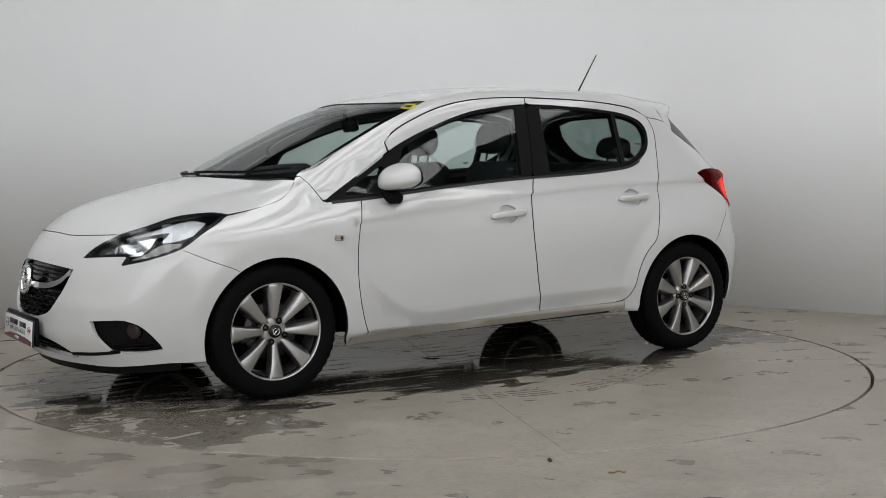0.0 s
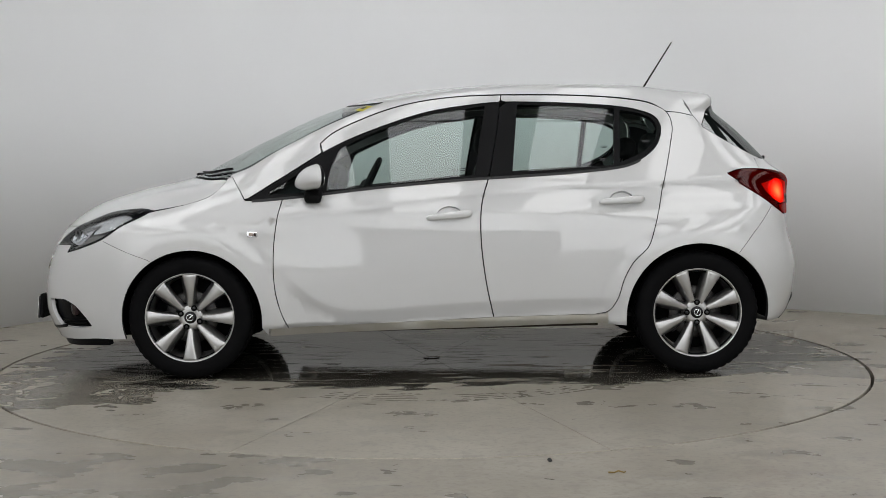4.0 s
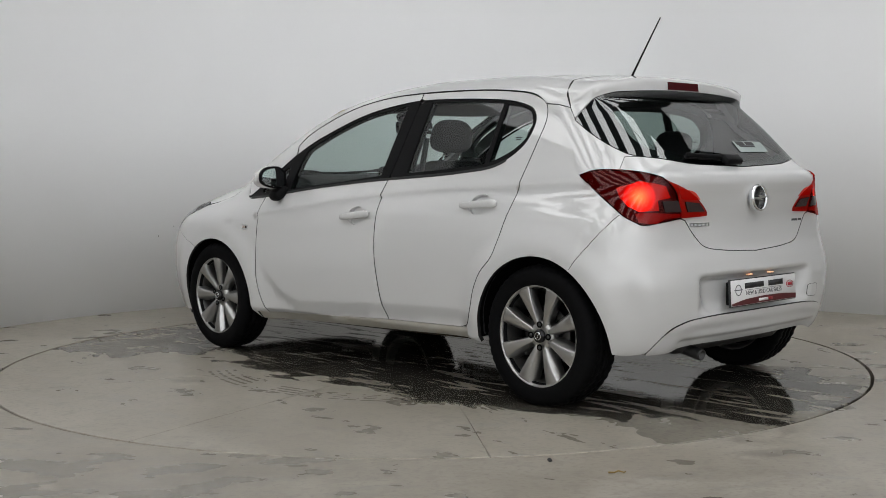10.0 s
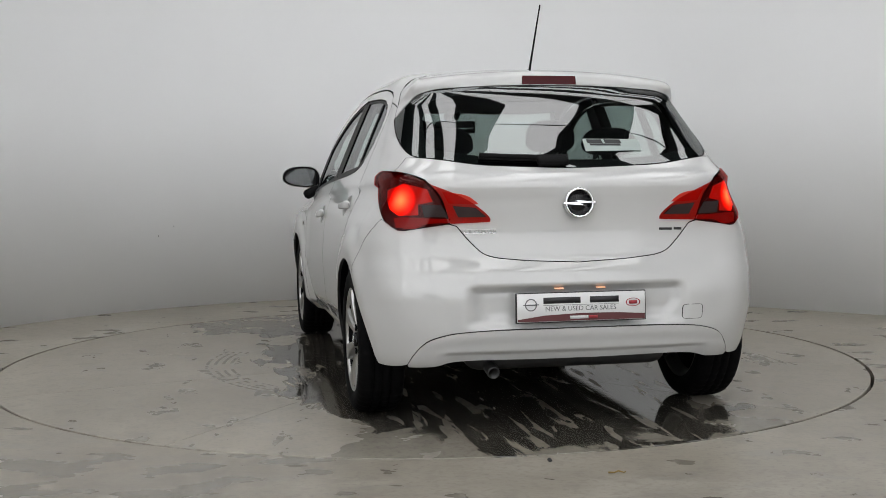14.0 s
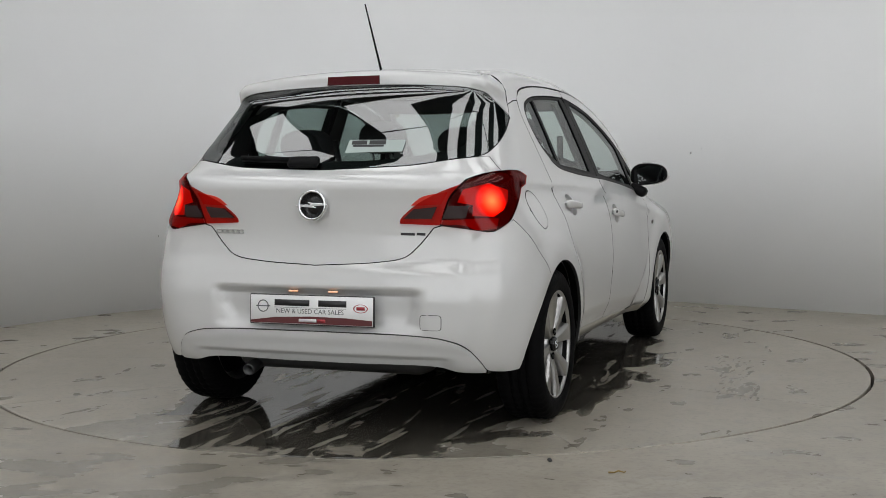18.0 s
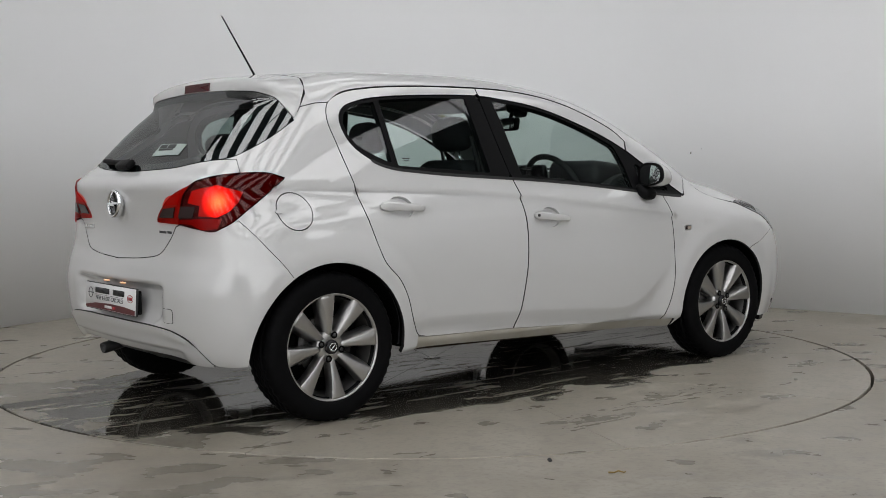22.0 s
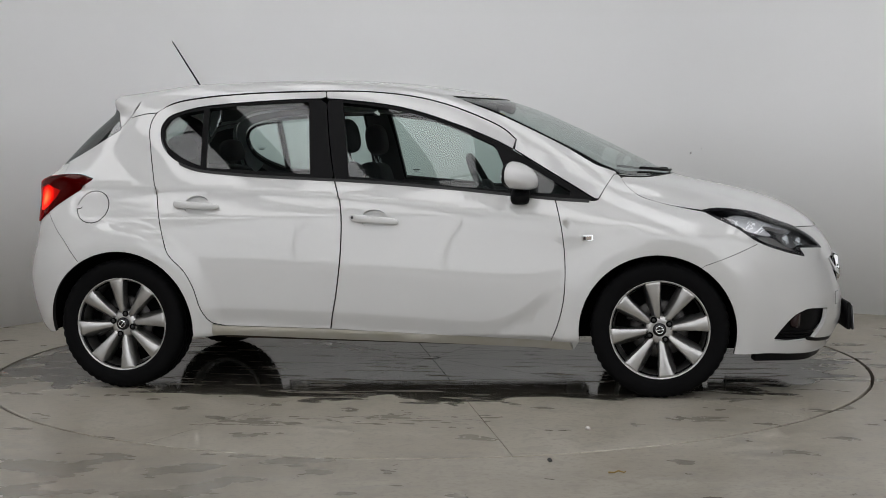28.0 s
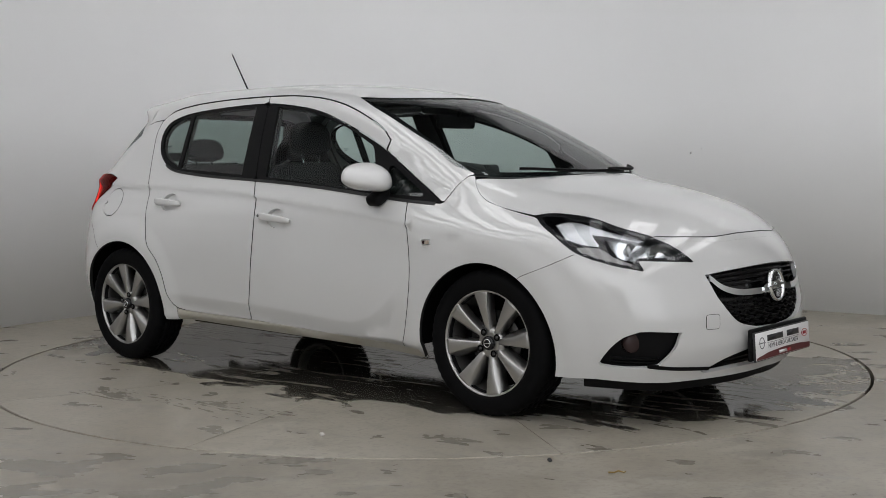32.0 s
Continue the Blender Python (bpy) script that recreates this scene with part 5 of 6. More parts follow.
for at, sd, kind_ in (((2.055, 0.420, 0.418), -1, "F"), ((-1.817, 0.478, 0.450), -1, "B")):
    u, v = on(kind_, [at])[0]
    sq = np.array([(u + 0.040 * math.copysign(abs(math.cos(a)) ** 0.35, math.cos(a)), v + 0.030 * math.copysign(abs(math.sin(a)) ** 0.35, math.sin(a))) for a in np.linspace(0, 2 * np.pi, 32, endpoint=False)])
    panel("towing_eye_cover", kind_, sq, SEAL, car, off=0.0004, gap=0, depth=0.002, step_=0.02, side=sd)
    panel("towing_eye_cover", kind_, inset(sq * np.array([0.75, 1]), 0.002) / np.array([0.75, 1]), PAINT, car, off=0.0012, gap=0, depth=0.002, step_=0.02, side=sd, label="square white cover flap")

# side repeaters, mirrors
for side in (1, -1):
    rep = loop(np.array([(0.962, 0.729), (0.918, 0.727), (0.913, 0.722), (0.917, 0.705), (0.922, 0.702), (0.958, 0.704), (0.964, 0.709)]))
    rp = panel("side_repeater", "S", rep, CHROME, car, off=0.004, gap=0, depth=0.006, step_=0.015, side=side, label="small chrome-framed clear side repeater")
    panel("lens", "S", loop(np.array([(0.956, 0.724), (0.934, 0.723), (0.934, 0.708), (0.957, 0.709)])), AMBER, rp, off=0.006, gap=0, depth=0.003, step_=0.01, side=side)
    panel("lens", "S", loop(np.array([(0.931, 0.723), (0.921, 0.722), (0.921, 0.707), (0.931, 0.708)])), SMOKE, rp, off=0.006, gap=0, depth=0.003, step_=0.01, side=side)
    bm = bmesh.new()
    bmesh.ops.create_uvsphere(bm, u_segments=36, v_segments=24, radius=1)
    for v in bm.verts:
        x, y, z = v.co
        z = z * (0.62 if z < 0 else 1.12)
        yz = max(1e-6, math.hypot(y, z))
        k = yz / max(abs(y) ** 2.5 + abs(z) ** 2.5, 1e-9) ** (1 / 2.5) if yz > 1e-4 else 1.0
        yy, zz = y * min(k, 1.3), z * min(k, 1.3)
        xx = x * 0.108 * (1 + 0.06 * yy) if x > 0 else x * 0.010
        v.co = (0.585 + xx + 0.030 * (1 - yy), 0.868 + 0.112 * yy, 0.980 + zz * (0.070 - 0.008 * yy) + 0.006 * yy - 0.02 * max(0, x))
    if side < 0:
        moved(bm, Matrix.Diagonal((1, -1, 1, 1)))
    mr = part("door_mirror", smooth(bm), PAINT, car, "white door mirror on a black foot")

    def face(sx, rx, rz, x0):
        b_ = bmesh.new()
        ring_a, ring_b = [], []
        for t in np.linspace(0, 2 * np.pi, 40, endpoint=False):
            cy, cz = math.cos(t), math.sin(t)
            k = 1 / (abs(cy) ** 2.6 + abs(cz) ** 2.6) ** (1 / 2.6)
            yy, zz = cy * k, cz * k * (0.68 if cz < 0 else 1.08)
            p = (x0 + 0.030 * (1 - yy), 0.868 + rx * yy, 0.980 + zz * (rz - 0.008 * yy) + 0.006 * yy)
            ring_a.append(b_.verts.new(p))
            ring_b.append(b_.verts.new((p[0] + sx, p[1], p[2])))
        b_.faces.new(ring_a)
        for i in range(40):
            b_.faces.new((ring_a[i], ring_b[i], ring_b[(i + 1) % 40], ring_a[(i + 1) % 40]))
        bmesh.ops.recalc_face_normals(b_, faces=b_.faces[:])
        return moved(b_, Matrix.Diagonal((1, -1, 1, 1))) if side < 0 else b_
    part("bezel", face(0.012, 0.107, 0.066, 0.571), BLACK, mr)
    part("mirror_glass", face(0.004, 0.095, 0.055, 0.568), MIRROR, mr)
    foot = box(0.085, 0.10, 0.055, (0.640, 0.805, 0.905), 0.022, 3, pose(0, 0, 0, -28, 0, 0))
    if side < 0:
        moved(foot, Matrix.Diagonal((1, -1, 1, 1)))
    part("foot", foot, BLACK, mr)
    seal = np.vstack([on("S", chart("S")(between(LOWER, 0.97, -1.0)))])
    low = seal.copy()
    low[:, 1] -= 0.012
    panel("belt_seal", "S", loop(seal, low[::-1]), SEAL, car, off=0.003, gap=0, depth=0.008, step_=0.03, side=side, label="black rubber window seal")

# windscreen surround, wipers, aerial
panel("cowl", "T", loop(np.vstack([(WS_BASE * [1, -1])[::-1], WS_BASE]), np.vstack([(HOOD_REAR * [1, -1])[::-1], HOOD_REAR])[::-1]), BLACK, car, off=-0.020, gap=-0.004, depth=0.004, step_=0.02, label="black scuttle panel")
wsl = loop(ws_half, ws_half[::-1] * np.array([1, -1]))
panel("windscreen_border", "T", wsl, GLOSS, car, off=-0.0065, gap=0.0, holes=[inset(wsl, 0.030)], depth=0.002, label="black printed border of the windscreen")


def wiper(name, pts, parent, lift_by, width=0.009, arm=None):
    q = snap(line(*pts, n=6))
    nn = normal(q)
    a = part(name, tube([tuple(p + m * lift_by) for p, m in zip(q, nn)], width * 0.55, 6), BLACK, parent, "black wiper")
    part("blade", tube([tuple(p + m * 0.004) for p, m in zip(q, nn)], width * 0.4, 6), SEAL, a)
    return a


wiper("windscreen_wiper", [(1.315, 0.02, 1.02), (1.27, 0.25, 1.018), (1.20, 0.42, 1.015), (1.06, 0.60, 1.03)], car, 0.010)
wiper("windscreen_wiper", [(1.335, 0.12, 1.012), (1.325, -0.15, 1.02), (1.265, -0.30, 1.022), (1.17, -0.47, 1.02)], car, 0.010)
rw_arm = wiper("rear_wiper", [(-1.715, 0.06, 1.055), (-1.712, 0.15, 1.062), (-1.705, 0.27, 1.066), (-1.692, 0.37, 1.068)], glass_rear, 0.016, 0.02)
q = snap([(-1.72, 0.045, 1.045)])[0]
part("wiper_cover", box(0.05, 0.13, 0.030, (q[0] - 0.012, 0.08, q[2] + 0.012), 0.012, 3, pose(0, 0, 0, 0, -40, 0)), BLACK, glass_rear)
aerial = part("aerial", moved(lathe([(0.0, 0.020), (0.012, 0.018), (0.02, 0.010), (0.030, 0.002), (0.032, -0.004)], 24), Matrix.Translation((-1.115, 0.0, 1.447)) @ pose(0, 0, 0, 90, 0, 0) @ Matrix.Diagonal((1.3, 1, 0.8, 1))), BLACK, car, "black roof aerial")
part("rod", tube([(-1.125, 0, 1.458), (-1.16, 0, 1.515), (-1.225, 0, 1.618), (-1.292, 0, 1.724)], 0.0055, 8, 0.55), BLACK, aerial)

# ---- tail ----
rgl = loop(rg, rg[::-1] * mir)
clear = np.vstack([on("B", line((-1.44, 0.0, 1.345), (-1.43, 0.25, 1.340), (-1.41, 0.42, 1.328), (-1.40, 0.50, 1.300))), on("B", line((-1.46, 0.545, 1.23), (-1.55, 0.55, 1.14), (-1.60, 0.535, 1.105))), on("B", line((-1.64, 0.50, 1.094), (-1.68, 0.35, 1.075), (-1.70, 0.15, 1.062), (-1.705, 0.0, 1.060)))])
panel("rear_window_border", "B", rgl, GLOSS, glass_rear, off=-0.0055, gap=0.0, holes=[both(clear)], depth=0.002, label="black printed border")
rb_q = snap([(-1.80, 0.0, 0.890)])[0]
badge("rear_badge", 0.060, (rb_q[0] - 0.018, 0.0, 0.890), (-1, 0, 0.06), car, "round chrome emblem on the tailgate")
for k in range(5):
    y0 = 0.438 - k * 0.0255
    c = on("B", [(-1.775, y0, 0.784)])[0]
    w = 0.0135
    panel("model_mark", "B", np.array([(c[0] - w, c[1] - 0.008), (c[0] + w, c[1] - 0.008), (c[0] + w, c[1] + 0.008), (c[0] - w, c[1] + 0.008)]), CHROME, car, holes=[np.array([(c[0] - w * 0.5, c[1] - 0.003), (c[0] + w * 0.5, c[1] - 0.003), (c[0] + w * 0.5, c[1] + 0.003), (c[0] - w * 0.5, c[1] + 0.003)])], off=0.003, gap=0, depth=0.003, step_=0.02)
for y0, y1 in ((-0.347, -0.403), (-0.411, -0.445)):
    c0, c1 = on("B", [(-1.775, y0, 0.781)])[0], on("B", [(-1.775, y1, 0.780)])[0]
    panel("dealer_mark", "B", np.array([(c0[0], c0[1] - 0.005), (c0[0], c0[1] + 0.005), (c1[0], c1[1] + 0.005), (c1[0], c1[1] - 0.005)]), INK, car, off=0.0015, gap=0, depth=0.001, step_=0.02)


def words(text, size, mat, parent, m, name="lettering"):
    cu = bpy.data.curves.new(name, "FONT")
    cu.body, cu.size, cu.align_x, cu.align_y, cu.extrude, cu.resolution_u = text, size, "CENTER", "CENTER", 0.0007, 3
    tmp = new("tmp", cu)
    me = bpy.data.meshes.new_from_object(tmp.evaluated_get(bpy.context.evaluated_depsgraph_get()))
    bpy.data.objects.remove(tmp)
    me.transform(m)
    return hang(name, me, mat, parent)


def number_plate(m, label):
    """A dealer's show plate, 0.52 by 0.11 m, built in its own x and z; names on it are plain bars."""
    def at(bm):
        return moved(bm, m)
    pl = part("number_plate", at(box(0.530, 0.010, 0.118, (0, 0, 0), 0.004, 2)), INK, car, label)
    sheet = part("sheet", at(box(0.520, 0.004, 0.110, (0, -0.006, 0), 0.0018, 1)), PLATE, pl)
    up = m @ pose(0, -0.0086, 0, 90)
    for x0, wd in ((-0.080, 0.150), (0.092, 0.118)):
        part("name_bar", at(box(wd, 0.0012, 0.024, (x0, -0.0084, 0.027), 0)), INK, sheet)
    part("rule", at(box(0.305, 0.0012, 0.0014, (-0.003, -0.0084, 0.0085), 0)), GREYINK, sheet)
    words("NEW & USED CAR SALES", 0.0262, GREYINK, sheet, m @ Matrix.Translation((-0.004, -0.0084, -0.006)) @ pose(0, 0, 0, 90))
    band = [(-0.258, -0.053), (0.258, -0.053), (0.258, -0.033), (0.15, -0.026), (0.0, -0.024), (-0.15, -0.030), (-0.258, -0.044)]
    part("band", at(moved(slab(band, 0.001), Matrix.Translation((0, -0.0088, 0)))), MAROON, sheet)
    part("name_bar", at(box(0.075, 0.001, 0.012, (-0.012, -0.0092, -0.040), 0)), PLATE, sheet)
    part("name_bar", at(box(0.035, 0.001, 0.012, (0.046, -0.0092, -0.040), 0)), REDINK, sheet)
    part("emblem", at(moved(lathe([(0.020, -0.0006), (0.020, 0.0006), (0.024, 0.0006), (0.024, -0.0006)], 32, closed=True), Matrix.Translation((-0.205, -0.0084, 0.012)))), GREYINK, sheet)
    part("emblem", at(box(0.062, 0.0012, 0.004, (-0.205, -0.0084, 0.012), 0)), GREYINK, sheet)
    part("emblem", at(moved(lathe([(0.026, -0.0006), (0.026, 0.0006), (0.030, 0.0006), (0.030, -0.0006)], 32, closed=True), Matrix.Translation((0.210, -0.0084, 0.012)) @ Matrix.Diagonal((1, 1, 0.55, 1)))), REDINK, sheet)
    part("emblem", at(box(0.034, 0.0012, 0.013, (0.210, -0.0084, 0.012), 0)), REDINK, sheet)
    return pl


number_plate(Matrix.Translation((-1.846, 0.0, 0.487)) @ pose(0, 0, 0, 0, 0, -90) @ pose(0, 0, 0, -3), "white dealer show plate on the tailgate bumper, maroon band")
number_plate(Matrix.Translation((2.176, -0.01, 0.305)) @ pose(0, 0, 0, 0, 0, 90) @ pose(0, 0, 0, -4), "white dealer show plate below the grille, maroon band")
part("plate_holder", box(0.018, 0.54, 0.13, (2.160, -0.01, 0.312), 0.006, 2), BLACK, car, "black plate holder")
part("plate_holder", box(0.02, 0.50, 0.10, (-1.828, 0.0, 0.485), 0.006, 2), BLACK, car, "black plate holder")
exhaust = part("exhaust_pipe", moved(lathe([(0.020, 0.10), (0.024, 0.10), (0.026, 0.09), (0.026, -0.25), (0.02, -0.25)], 24, closed=True), Matrix.Translation((-1.66, 0.33, 0.245)) @ pose(0, 0, 0, -12, 0, 90)), STEEL, car, "short dark exhaust pipe")
stk = on("B", line((-1.64, -0.075, 1.150), (-1.64, -0.315, 1.148), n=6))
stk_low = on("B", line((-1.68, -0.315, 1.100), (-1.69, -0.075, 1.100), n=6))
st = panel("window_sticker", "B", loop(stk, stk_low), PAPER, glass_rear, off=0.002, gap=0, depth=0.001, label="pale dealer sticker inside the rear window")
for z0, a, b in ((1.138, -0.09, -0.155), (1.138, -0.165, -0.235), (1.113, -0.10, -0.23)):
    c0, c1 = on("B", [(-1.65, a, z0)])[0], on("B", [(-1.65, b, z0)])[0]
    hh = 0.008 if z0 > 1.12 else 0.004
    panel("print", "B", np.array([(c0[0], c0[1] - hh), (c0[0], c0[1] + hh), (c1[0], c1[1] + hh), (c1[0], c1[1] - hh)]), INK, st, off=0.003, gap=0, depth=0.0005)
ys_ = on("T", np.array([(0.440, 0.545, 1.324), (0.385, 0.520, 1.348), (0.352, 0.572, 1.344), (0.405, 0.596, 1.317)]))
yel = panel("yellow_sticker", "T", ys_, YELLOW, car, off=0.0015, gap=0, depth=0.001, label="yellow sticker at the top of the windscreen")
panel("print", "T", ys_.mean(0) + (ys_ - ys_.mean(0)) * np.array([0.45, 0.55]), INK, yel, off=0.003, gap=0, depth=0.0005)

# ---- underside and wheel housings ----
tray = part("underbody", box(1.72, 1.36, 0.05, (0, 0, 0.300), 0.02), UNDER, car, "dark underbody")
part("floor_pan", box(3.35, 0.96, 0.08, (0.10, 0, 0.265), 0.02), UNDER, tray)
part("engine_shield", box(0.50, 1.00, 0.05, (1.66, 0, 0.205), 0.02), UNDER, tray)
# unseen dark box, added to keep light from leaking through the panel gaps
part("engine_bay_blocker", box(0.80, 0.95, 0.42, (1.50, 0, 0.48), 0.05), UNDER, tray)
part("silencer", box(0.30, 0.85, 0.16, (-1.55, 0.0, 0.30), 0.06, 3), STEEL, tray)
part("rear_axle", tube([(-1.2555, -0.66, 0.27), (-1.15, -0.45, 0.26), (-1.15, 0.45, 0.26), (-1.2555, 0.66, 0.27)], 0.035, 10), UNDER, tray)
part("boot_tub", box(0.55, 1.05, 0.40, (-1.40, 0, 0.52), 0.05), UNDER, tray)
for wx, (cx, cz, r) in ((WHEEL_X, ARCH_F), (-WHEEL_X, ARCH_R)):
    for side in (1, -1):
        bm = bmesh.new()
        rows = []
        turns = np.radians(np.linspace(-4, 184, 30))
        skin = chart("S")(np.stack([cx + r * np.cos(turns), cz + r * np.sin(turns)], 1))[:, 1]
        for a, yo in zip(turns, skin):
            rows.append([bm.verts.new((cx + rr * math.cos(a), yy * side, cz + rr * math.sin(a))) for rr, yy in ((r - 0.002, yo - 0.012), (r + 0.012, yo - 0.035), (r + 0.012, 0.50), (0.02, 0.50))])
        for a, b in zip(rows, rows[1:]):
            for k in range(3):
                bm.faces.new((a[k], b[k], b[k + 1], a[k + 1]) if side > 0 else (a[k + 1], b[k + 1], b[k], a[k]))
        part("wheel_housing", smooth(bm), UNDER, car, "dark wheel arch liner")
for side in (1, -1):
    part("mud_seam", box(1.55, 0.010, 0.060, (0.0, 0.72 * side, 0.254), 0.004, 2, pose(0, 0, 0, 0, 1.0, 0)), material("rusty_seam", (0.05, 0.037, 0.022), 0.9, grain=0.7, scale=30, bump=0.8), tray, "rusty dirty sill seam")

for y in (0.085, -0.085):
    pl_lamp = part("plate_lamp", box(0.014, 0.036, 0.005, (-1.830, y, 0.5585), 0.002, 2), glowing("plate_lamp_glow", (1.0, 0.36, 0.10), 1.6), car, "small lit number plate lamp")
for side in (1, -1):
    for cx, cz in ((-0.13, 1.030), (-0.80, 1.075), (-1.02, 1.165)):
        for dz, wd in ((0.0, 0.020), (-0.008, 0.016)):
            panel("glass_mark", "S", np.array([(cx - wd, cz + dz), (cx + wd, cz + dz), (cx + wd, cz + dz + 0.004), (cx - wd, cz + dz + 0.004)]) if cx < -0.5 else np.array([(cx + 0.03 - wd, cz + dz), (cx + 0.03 + wd, cz + dz), (cx + 0.03 + wd, cz + dz + 0.004), (cx + 0.03 - wd, cz + dz + 0.004)]), INK, car, off=-0.0075, gap=0, depth=0.0005, step_=0.05, side=side)

# a dark bar laid on the skin stands for the shade in the bonnet gap
tip = line((2.05, 0.0, 0.779), (2.045, 0.10, 0.778), (2.015, 0.284, 0.765), (1.937, 0.461, 0.765), (1.885, 0.54, 0.763))
tip = snap(np.vstack([(tip * [1, -1, 1])[::-1], tip[1:]]))
part("bonnet_gap_line", tube([tuple(p) for p in tip], 0.0024, 6), SEAL, car, "dark line for the shaded gap between bonnet and bumper")


# ---- inside the car ----
def cushion(sx, sy, sz, at, turn=None, round_=0.05, waist=0.0):
    bm = box(sx, sy, sz, (0, 0, 0), round_, 4)
    for v in bm.verts:
        if waist:
            k = v.co.z / sz + 0.5
            v.co.y *= 1 - waist * k * k
        v.co.x -= 0.02 * math.cos(math.pi * v.co.y / sy) if sx < sz else 0
    return moved(bm, Matrix.Translation(at) @ (turn or Matrix()))


def headrest(name, at, parent, w=0.26, h=0.17, lean=10):
    bm = bmesh.new()
    bmesh.ops.create_uvsphere(bm, u_segments=24, v_segments=16, radius=1)
    for v in bm.verts:
        x, y, z = v.co
        v.co = (0.052 * math.copysign(abs(x) ** 0.7, x), w / 2 * math.copysign(abs(y) ** 0.65, y) * (1 - 0.12 * z), h / 2 * math.copysign(abs(z) ** 0.75, z))
    hr = part(name, smooth(moved(bm, Matrix.Translation(at) @ pose(0, 0, 0, 0, -lean, 0))), FABRIC, parent)
    for y in (-0.055, 0.055):
        part("post", tube([(at[0] - 0.005, at[1] + y, at[2] - h * 0.45), (at[0] + 0.02, at[1] + y, at[2] - h * 0.45 - 0.10)], 0.006, 8), CHROME, hr)
    return hr


for y in (0.36, -0.36):
    st = part("front_seat", cushion(0.50, 0.48, 0.16, (0.10, y, 0.46), pose(0, 0, 0, 0, -8, 0), 0.06), FABRIC, car, "dark grey fabric front seat")
    part("backrest", cushion(0.14, 0.48, 0.62, (-0.20, y, 0.77), pose(0, 0, 0, 0, -14, 0), 0.06, 0.22), FABRIC, st)
    headrest("headrest", (-0.255, y, 1.195), st)
    for s in (1, -1):
        part("bolster", moved(box(0.12, 0.07, 0.42, (0, 0, 0), 0.03, 3), Matrix.Translation((-0.15, y + 0.20 * s, 0.73)) @ pose(0, 0, 0, 0, -14, 0)), FABRIC, st)
    part("seat_base", box(0.42, 0.40, 0.12, (0.08, y, 0.33), 0.02), UNDER, st)
    part("belt", tube([(-0.33, math.copysign(0.60, y), 1.18), (-0.25, math.copysign(0.585, y), 0.95), (-0.18, math.copysign(0.57, y), 0.60)], 0.014, 6), SEAL, car, "grey seat belt")
bench = part("rear_seat", cushion(0.48, 1.22, 0.17, (-0.72, 0, 0.50), pose(0, 0, 0, 0, -6, 0), 0.06), FABRIC, car, "dark fabric rear bench seat")
part("backrest", cushion(0.15, 1.22, 0.58, (-1.03, 0, 0.78), pose(0, 0, 0, 0, -16, 0), 0.05, 0.06), FABRIC, bench)
for y in (0.38, -0.38):
    headrest("headrest", (-1.10, y, 1.145), bench, 0.25, 0.125, 12)
part("parcel_shelf", box(0.52, 1.10, 0.03, (-1.38, 0, 0.985), 0.01), DASH, car, "dark parcel shelf")
dash = part("dashboard", moved(lathe([(0.0, -0.66), (0.12, -0.655), (0.155, -0.62), (0.16, 0.0), (0.155, 0.62), (0.12, 0.655), (0.0, 0.66)], 40), Matrix.Translation((0.80, 0, 0.86)) @ Matrix.Diagonal((1.55, 1, 0.92, 1))), DASH, car, "dark dashboard")
part("dash_top", box(0.34, 1.16, 0.05, (0.87, 0, 0.965), 0.02, 3), DASH, dash)
part("dash_top", box(0.26, 0.66, 0.04, (1.11, 0, 0.952), 0.015, 3), DASH, dash)
part("binnacle", moved(box(0.24, 0.36, 0.13, (0, 0, 0), 0.045, 4), Matrix.Translation((0.665, -0.36, 0.995)) @ pose(0, 0, 0, 0, 6, 0)), DASH, dash)
part("centre_screen", moved(box(0.05, 0.26, 0.16, (0, 0, 0), 0.02, 3), Matrix.Translation((0.60, 0, 0.97)) @ pose(0, 0, 0, 0, -12, 0)), GLOSS, dash)
part("console", box(0.75, 0.20, 0.30, (0.30, 0, 0.42), 0.04, 3), DASH, dash)
m = Matrix.Translation((0.435, -0.36, 0.925)) @ pose(0, 0, 0, 0, -26, 0)
ring = []
for i in range(49):
    a = 2 * math.pi * i / 48
    ring.append(m @ Vector((0, 0.182 * math.cos(a), 0.182 * math.sin(a))))
sw = part("steering_wheel", tube(ring, 0.0155, 10), SEAL, car, "black steering wheel")
part("wheel_hub", moved(box(0.06, 0.16, 0.12, (0.01, 0, -0.01), 0.03, 3), m), DASH, sw)
for y0, z0 in ((0.17, 0.0), (-0.17, 0.0), (0.0, -0.17)):
    part("spoke", tube([m @ Vector((0.01, y0 * 0.3, z0 * 0.3)), m @ Vector((0.0, y0, z0))], 0.016, 8), GLOSS if z0 else DASH, sw)
im = part("interior_mirror", moved(box(0.035, 0.235, 0.072, (0, 0, 0), 0.016, 3), Matrix.Translation((0.43, 0, 1.268)) @ pose(0, 0, 0, 0, 8, -14)), BLACK, car, "black interior mirror")
part("mirror_glass", moved(box(0.003, 0.215, 0.056, (-0.0185, 0, 0), 0.0012, 1), Matrix.Translation((0.43, 0, 1.268)) @ pose(0, 0, 0, 0, 8, -14)), MIRROR, im)
part("stalk", tube([(0.45, 0, 1.29), (0.46, 0, 1.33), (0.49, 0, 1.365)], 0.011, 8), BLACK, im)
part("sensor_cover", box(0.10, 0.09, 0.05, (0.50, 0, 1.345), 0.02, 3, pose(0, 0, 0, 0, 25, 0)), BLACK, im)
part("papers", box(0.20, 0.15, 0.003, (1.02, 0.45, 1.000), 0.001, 1, pose(0, 0, 0, 2, -4, 20)), WHITEPAPER, car, "white papers on the dashboard")
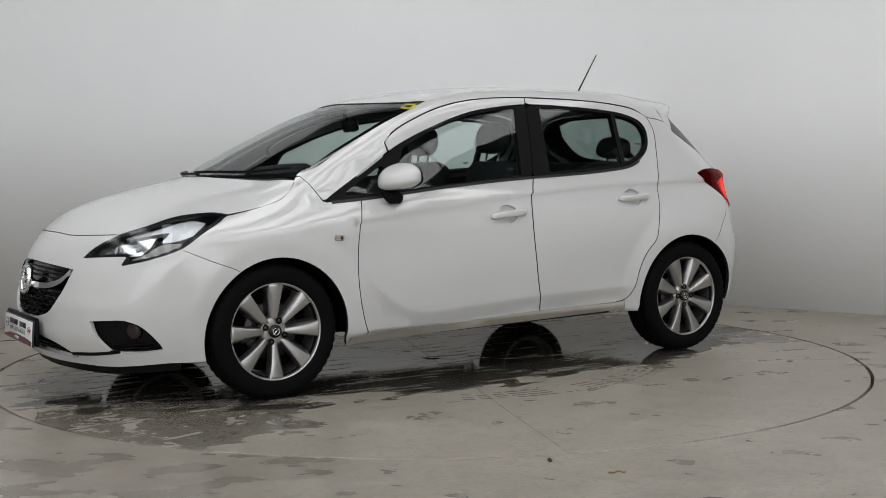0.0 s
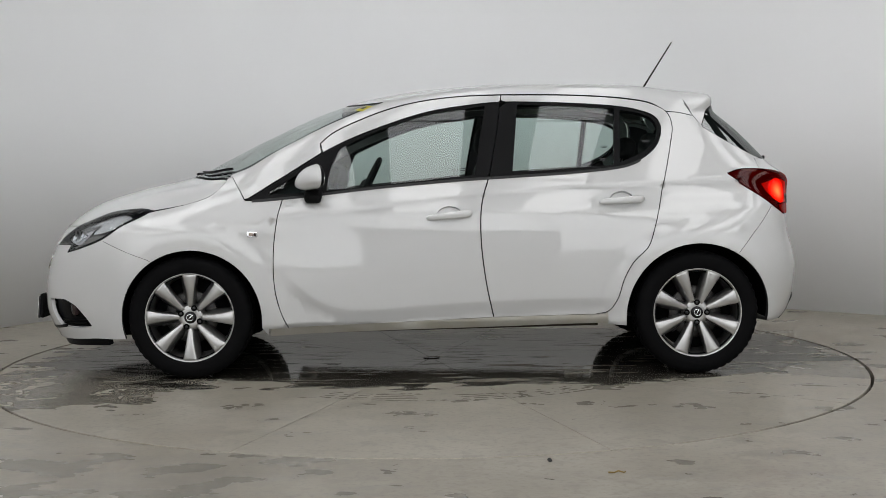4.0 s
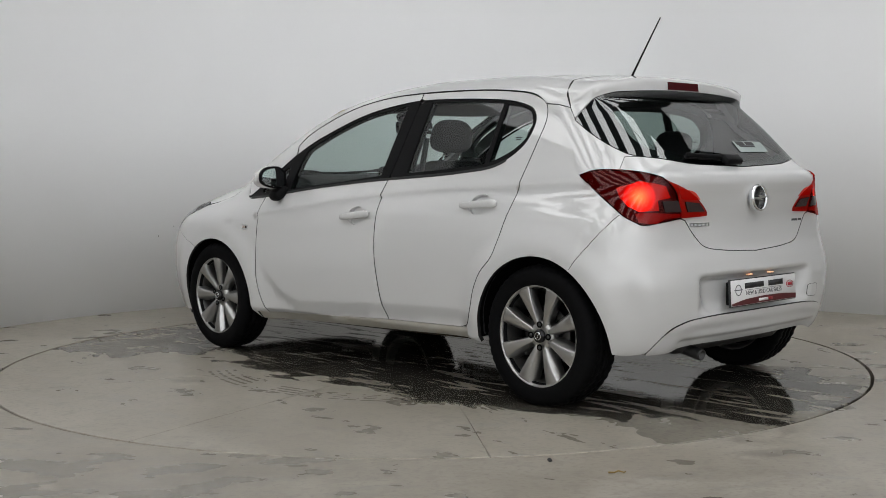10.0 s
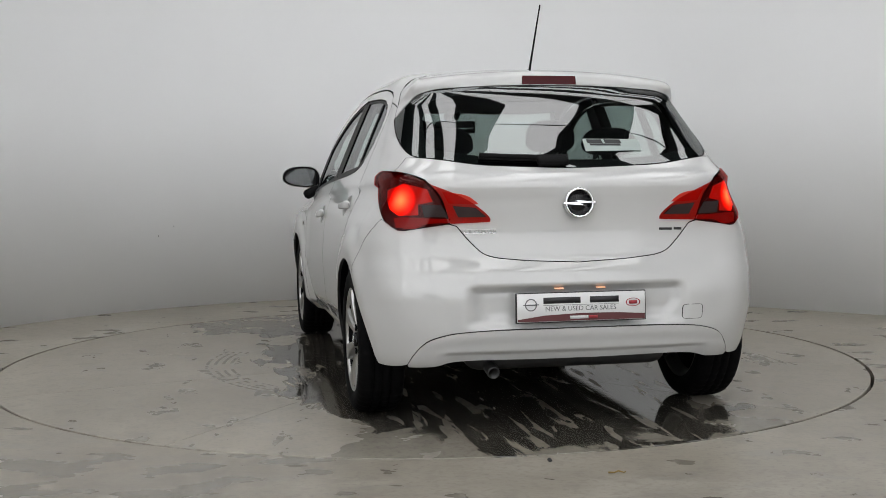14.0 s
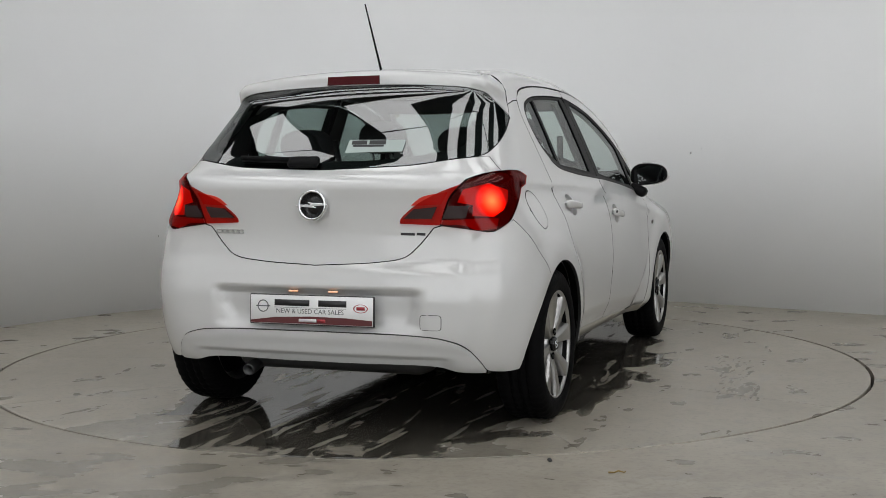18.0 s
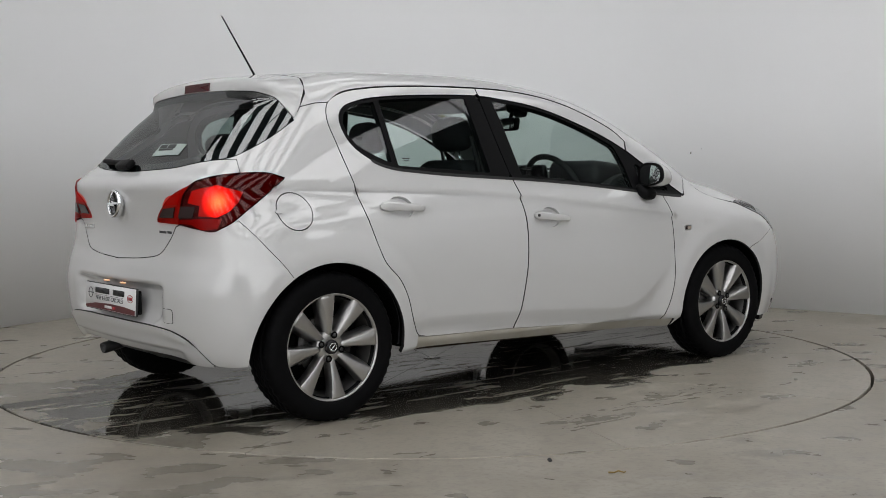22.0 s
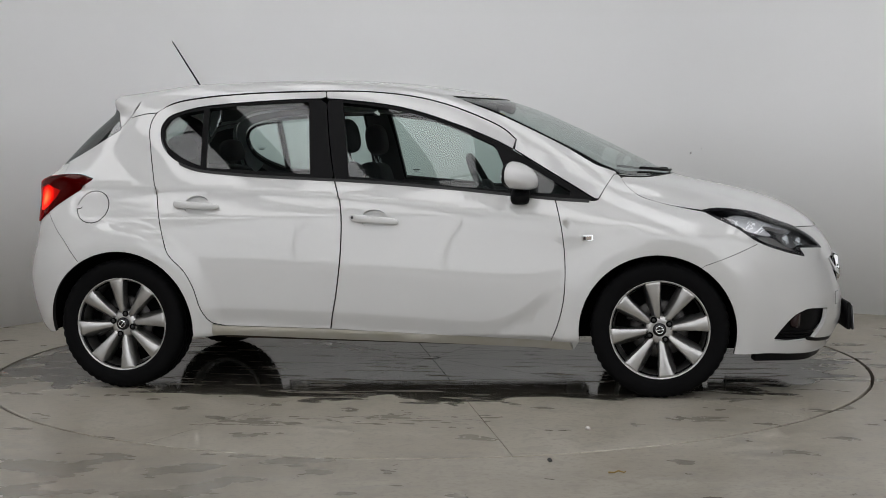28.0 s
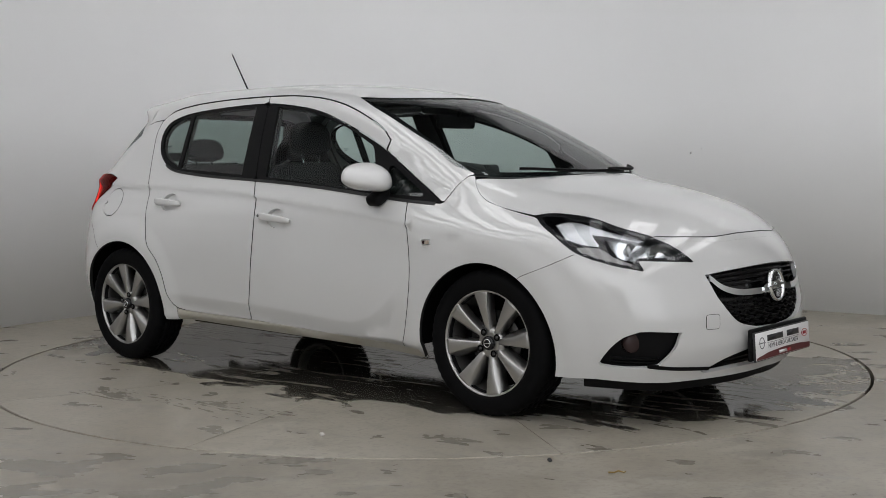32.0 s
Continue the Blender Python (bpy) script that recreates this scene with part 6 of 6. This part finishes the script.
part("papers", box(0.16, 0.11, 0.003, (0.95, 0.56, 1.012), 0.001, 1, pose(0, 0, 0, 4, -10, 55)), WHITEPAPER, car, "white papers on the dashboard")

# trim that lines the skin
panel("headlining", "T", inset(roof_loop, 0.012), LINING, car, off=-0.030, gap=0, depth=0.004, step_=0.06, label="grey headlining")
for side in (1, -1):
    low_trim = loop(line((0.80, 0.28), (0.84, 0.62), (0.80, 0.885)), between(LOWER, 0.78, -1.02) - [0, 0.006], line((-1.05, 1.05), (-1.02, 0.72), (-0.92, 0.55), (-0.82, 0.31)))
    dc = panel("door_trim", "S", low_trim, DASH, car, off=-0.075, gap=0, depth=0.004, step_=0.05, side=side, label="dark door trim")
    ledge = between(LOWER, 0.78, -1.02)
    panel("window_ledge", "S", loop(ledge + [0, -0.004], (ledge - [0, 0.02])[::-1]), DASH, dc, off=-0.012, gap=0, depth=0.066, step_=0.03, side=side)
    panel("quarter_trim", "S", inset(quarter, 0.010), DASH, car, off=-0.045, gap=0, depth=0.004, step_=0.06, side=side, label="dark rear quarter trim")
    panel("pillar_trim", "S", inset(front_door_high, 0.003), LINING, car, off=-0.028, gap=0, depth=0.004, step_=0.04, side=side, label="grey roof rail trim")
    panel("pillar_trim", "S", loop(line((-0.165, 0.99), (-0.20, 1.20), (-0.235, 1.36), n=6), line((-0.36, 1.36), (-0.33, 1.00), n=6)), DASH, car, off=-0.05, gap=0, depth=0.004, step_=0.04, side=side, label="dark centre pillar trim")
gate_in = panel("tailgate_trim", "B", inset(loop(gate, gate[::-1] * mir) * np.array([0.75, 1]), 0.02) / np.array([0.75, 1]), DASH, car, off=-0.06, gap=0, depth=0.004, step_=0.06, label="dark tailgate trim")
part("bulkhead", box(0.03, 1.25, 0.50, (1.02, 0, 0.62), 0.01), UNDER, car)
part("carpet", box(1.95, 1.30, 0.03, (-0.15, 0, 0.285), 0.01), FABRIC, car, "dark carpet")


# ---- what moves: the table turns, and the car stands on it ----
def motions():
    rows = []
    for i in range(17):
        t = 2.0 * i
        rows.append((t, pose(0, 0, 0, 0, 0, 212.055 - 7.9501 * t + 0.0017 * t * t)))
    walk(turntable, rows)
    walk(car, rows)
    walk(chip, rows)


motions()
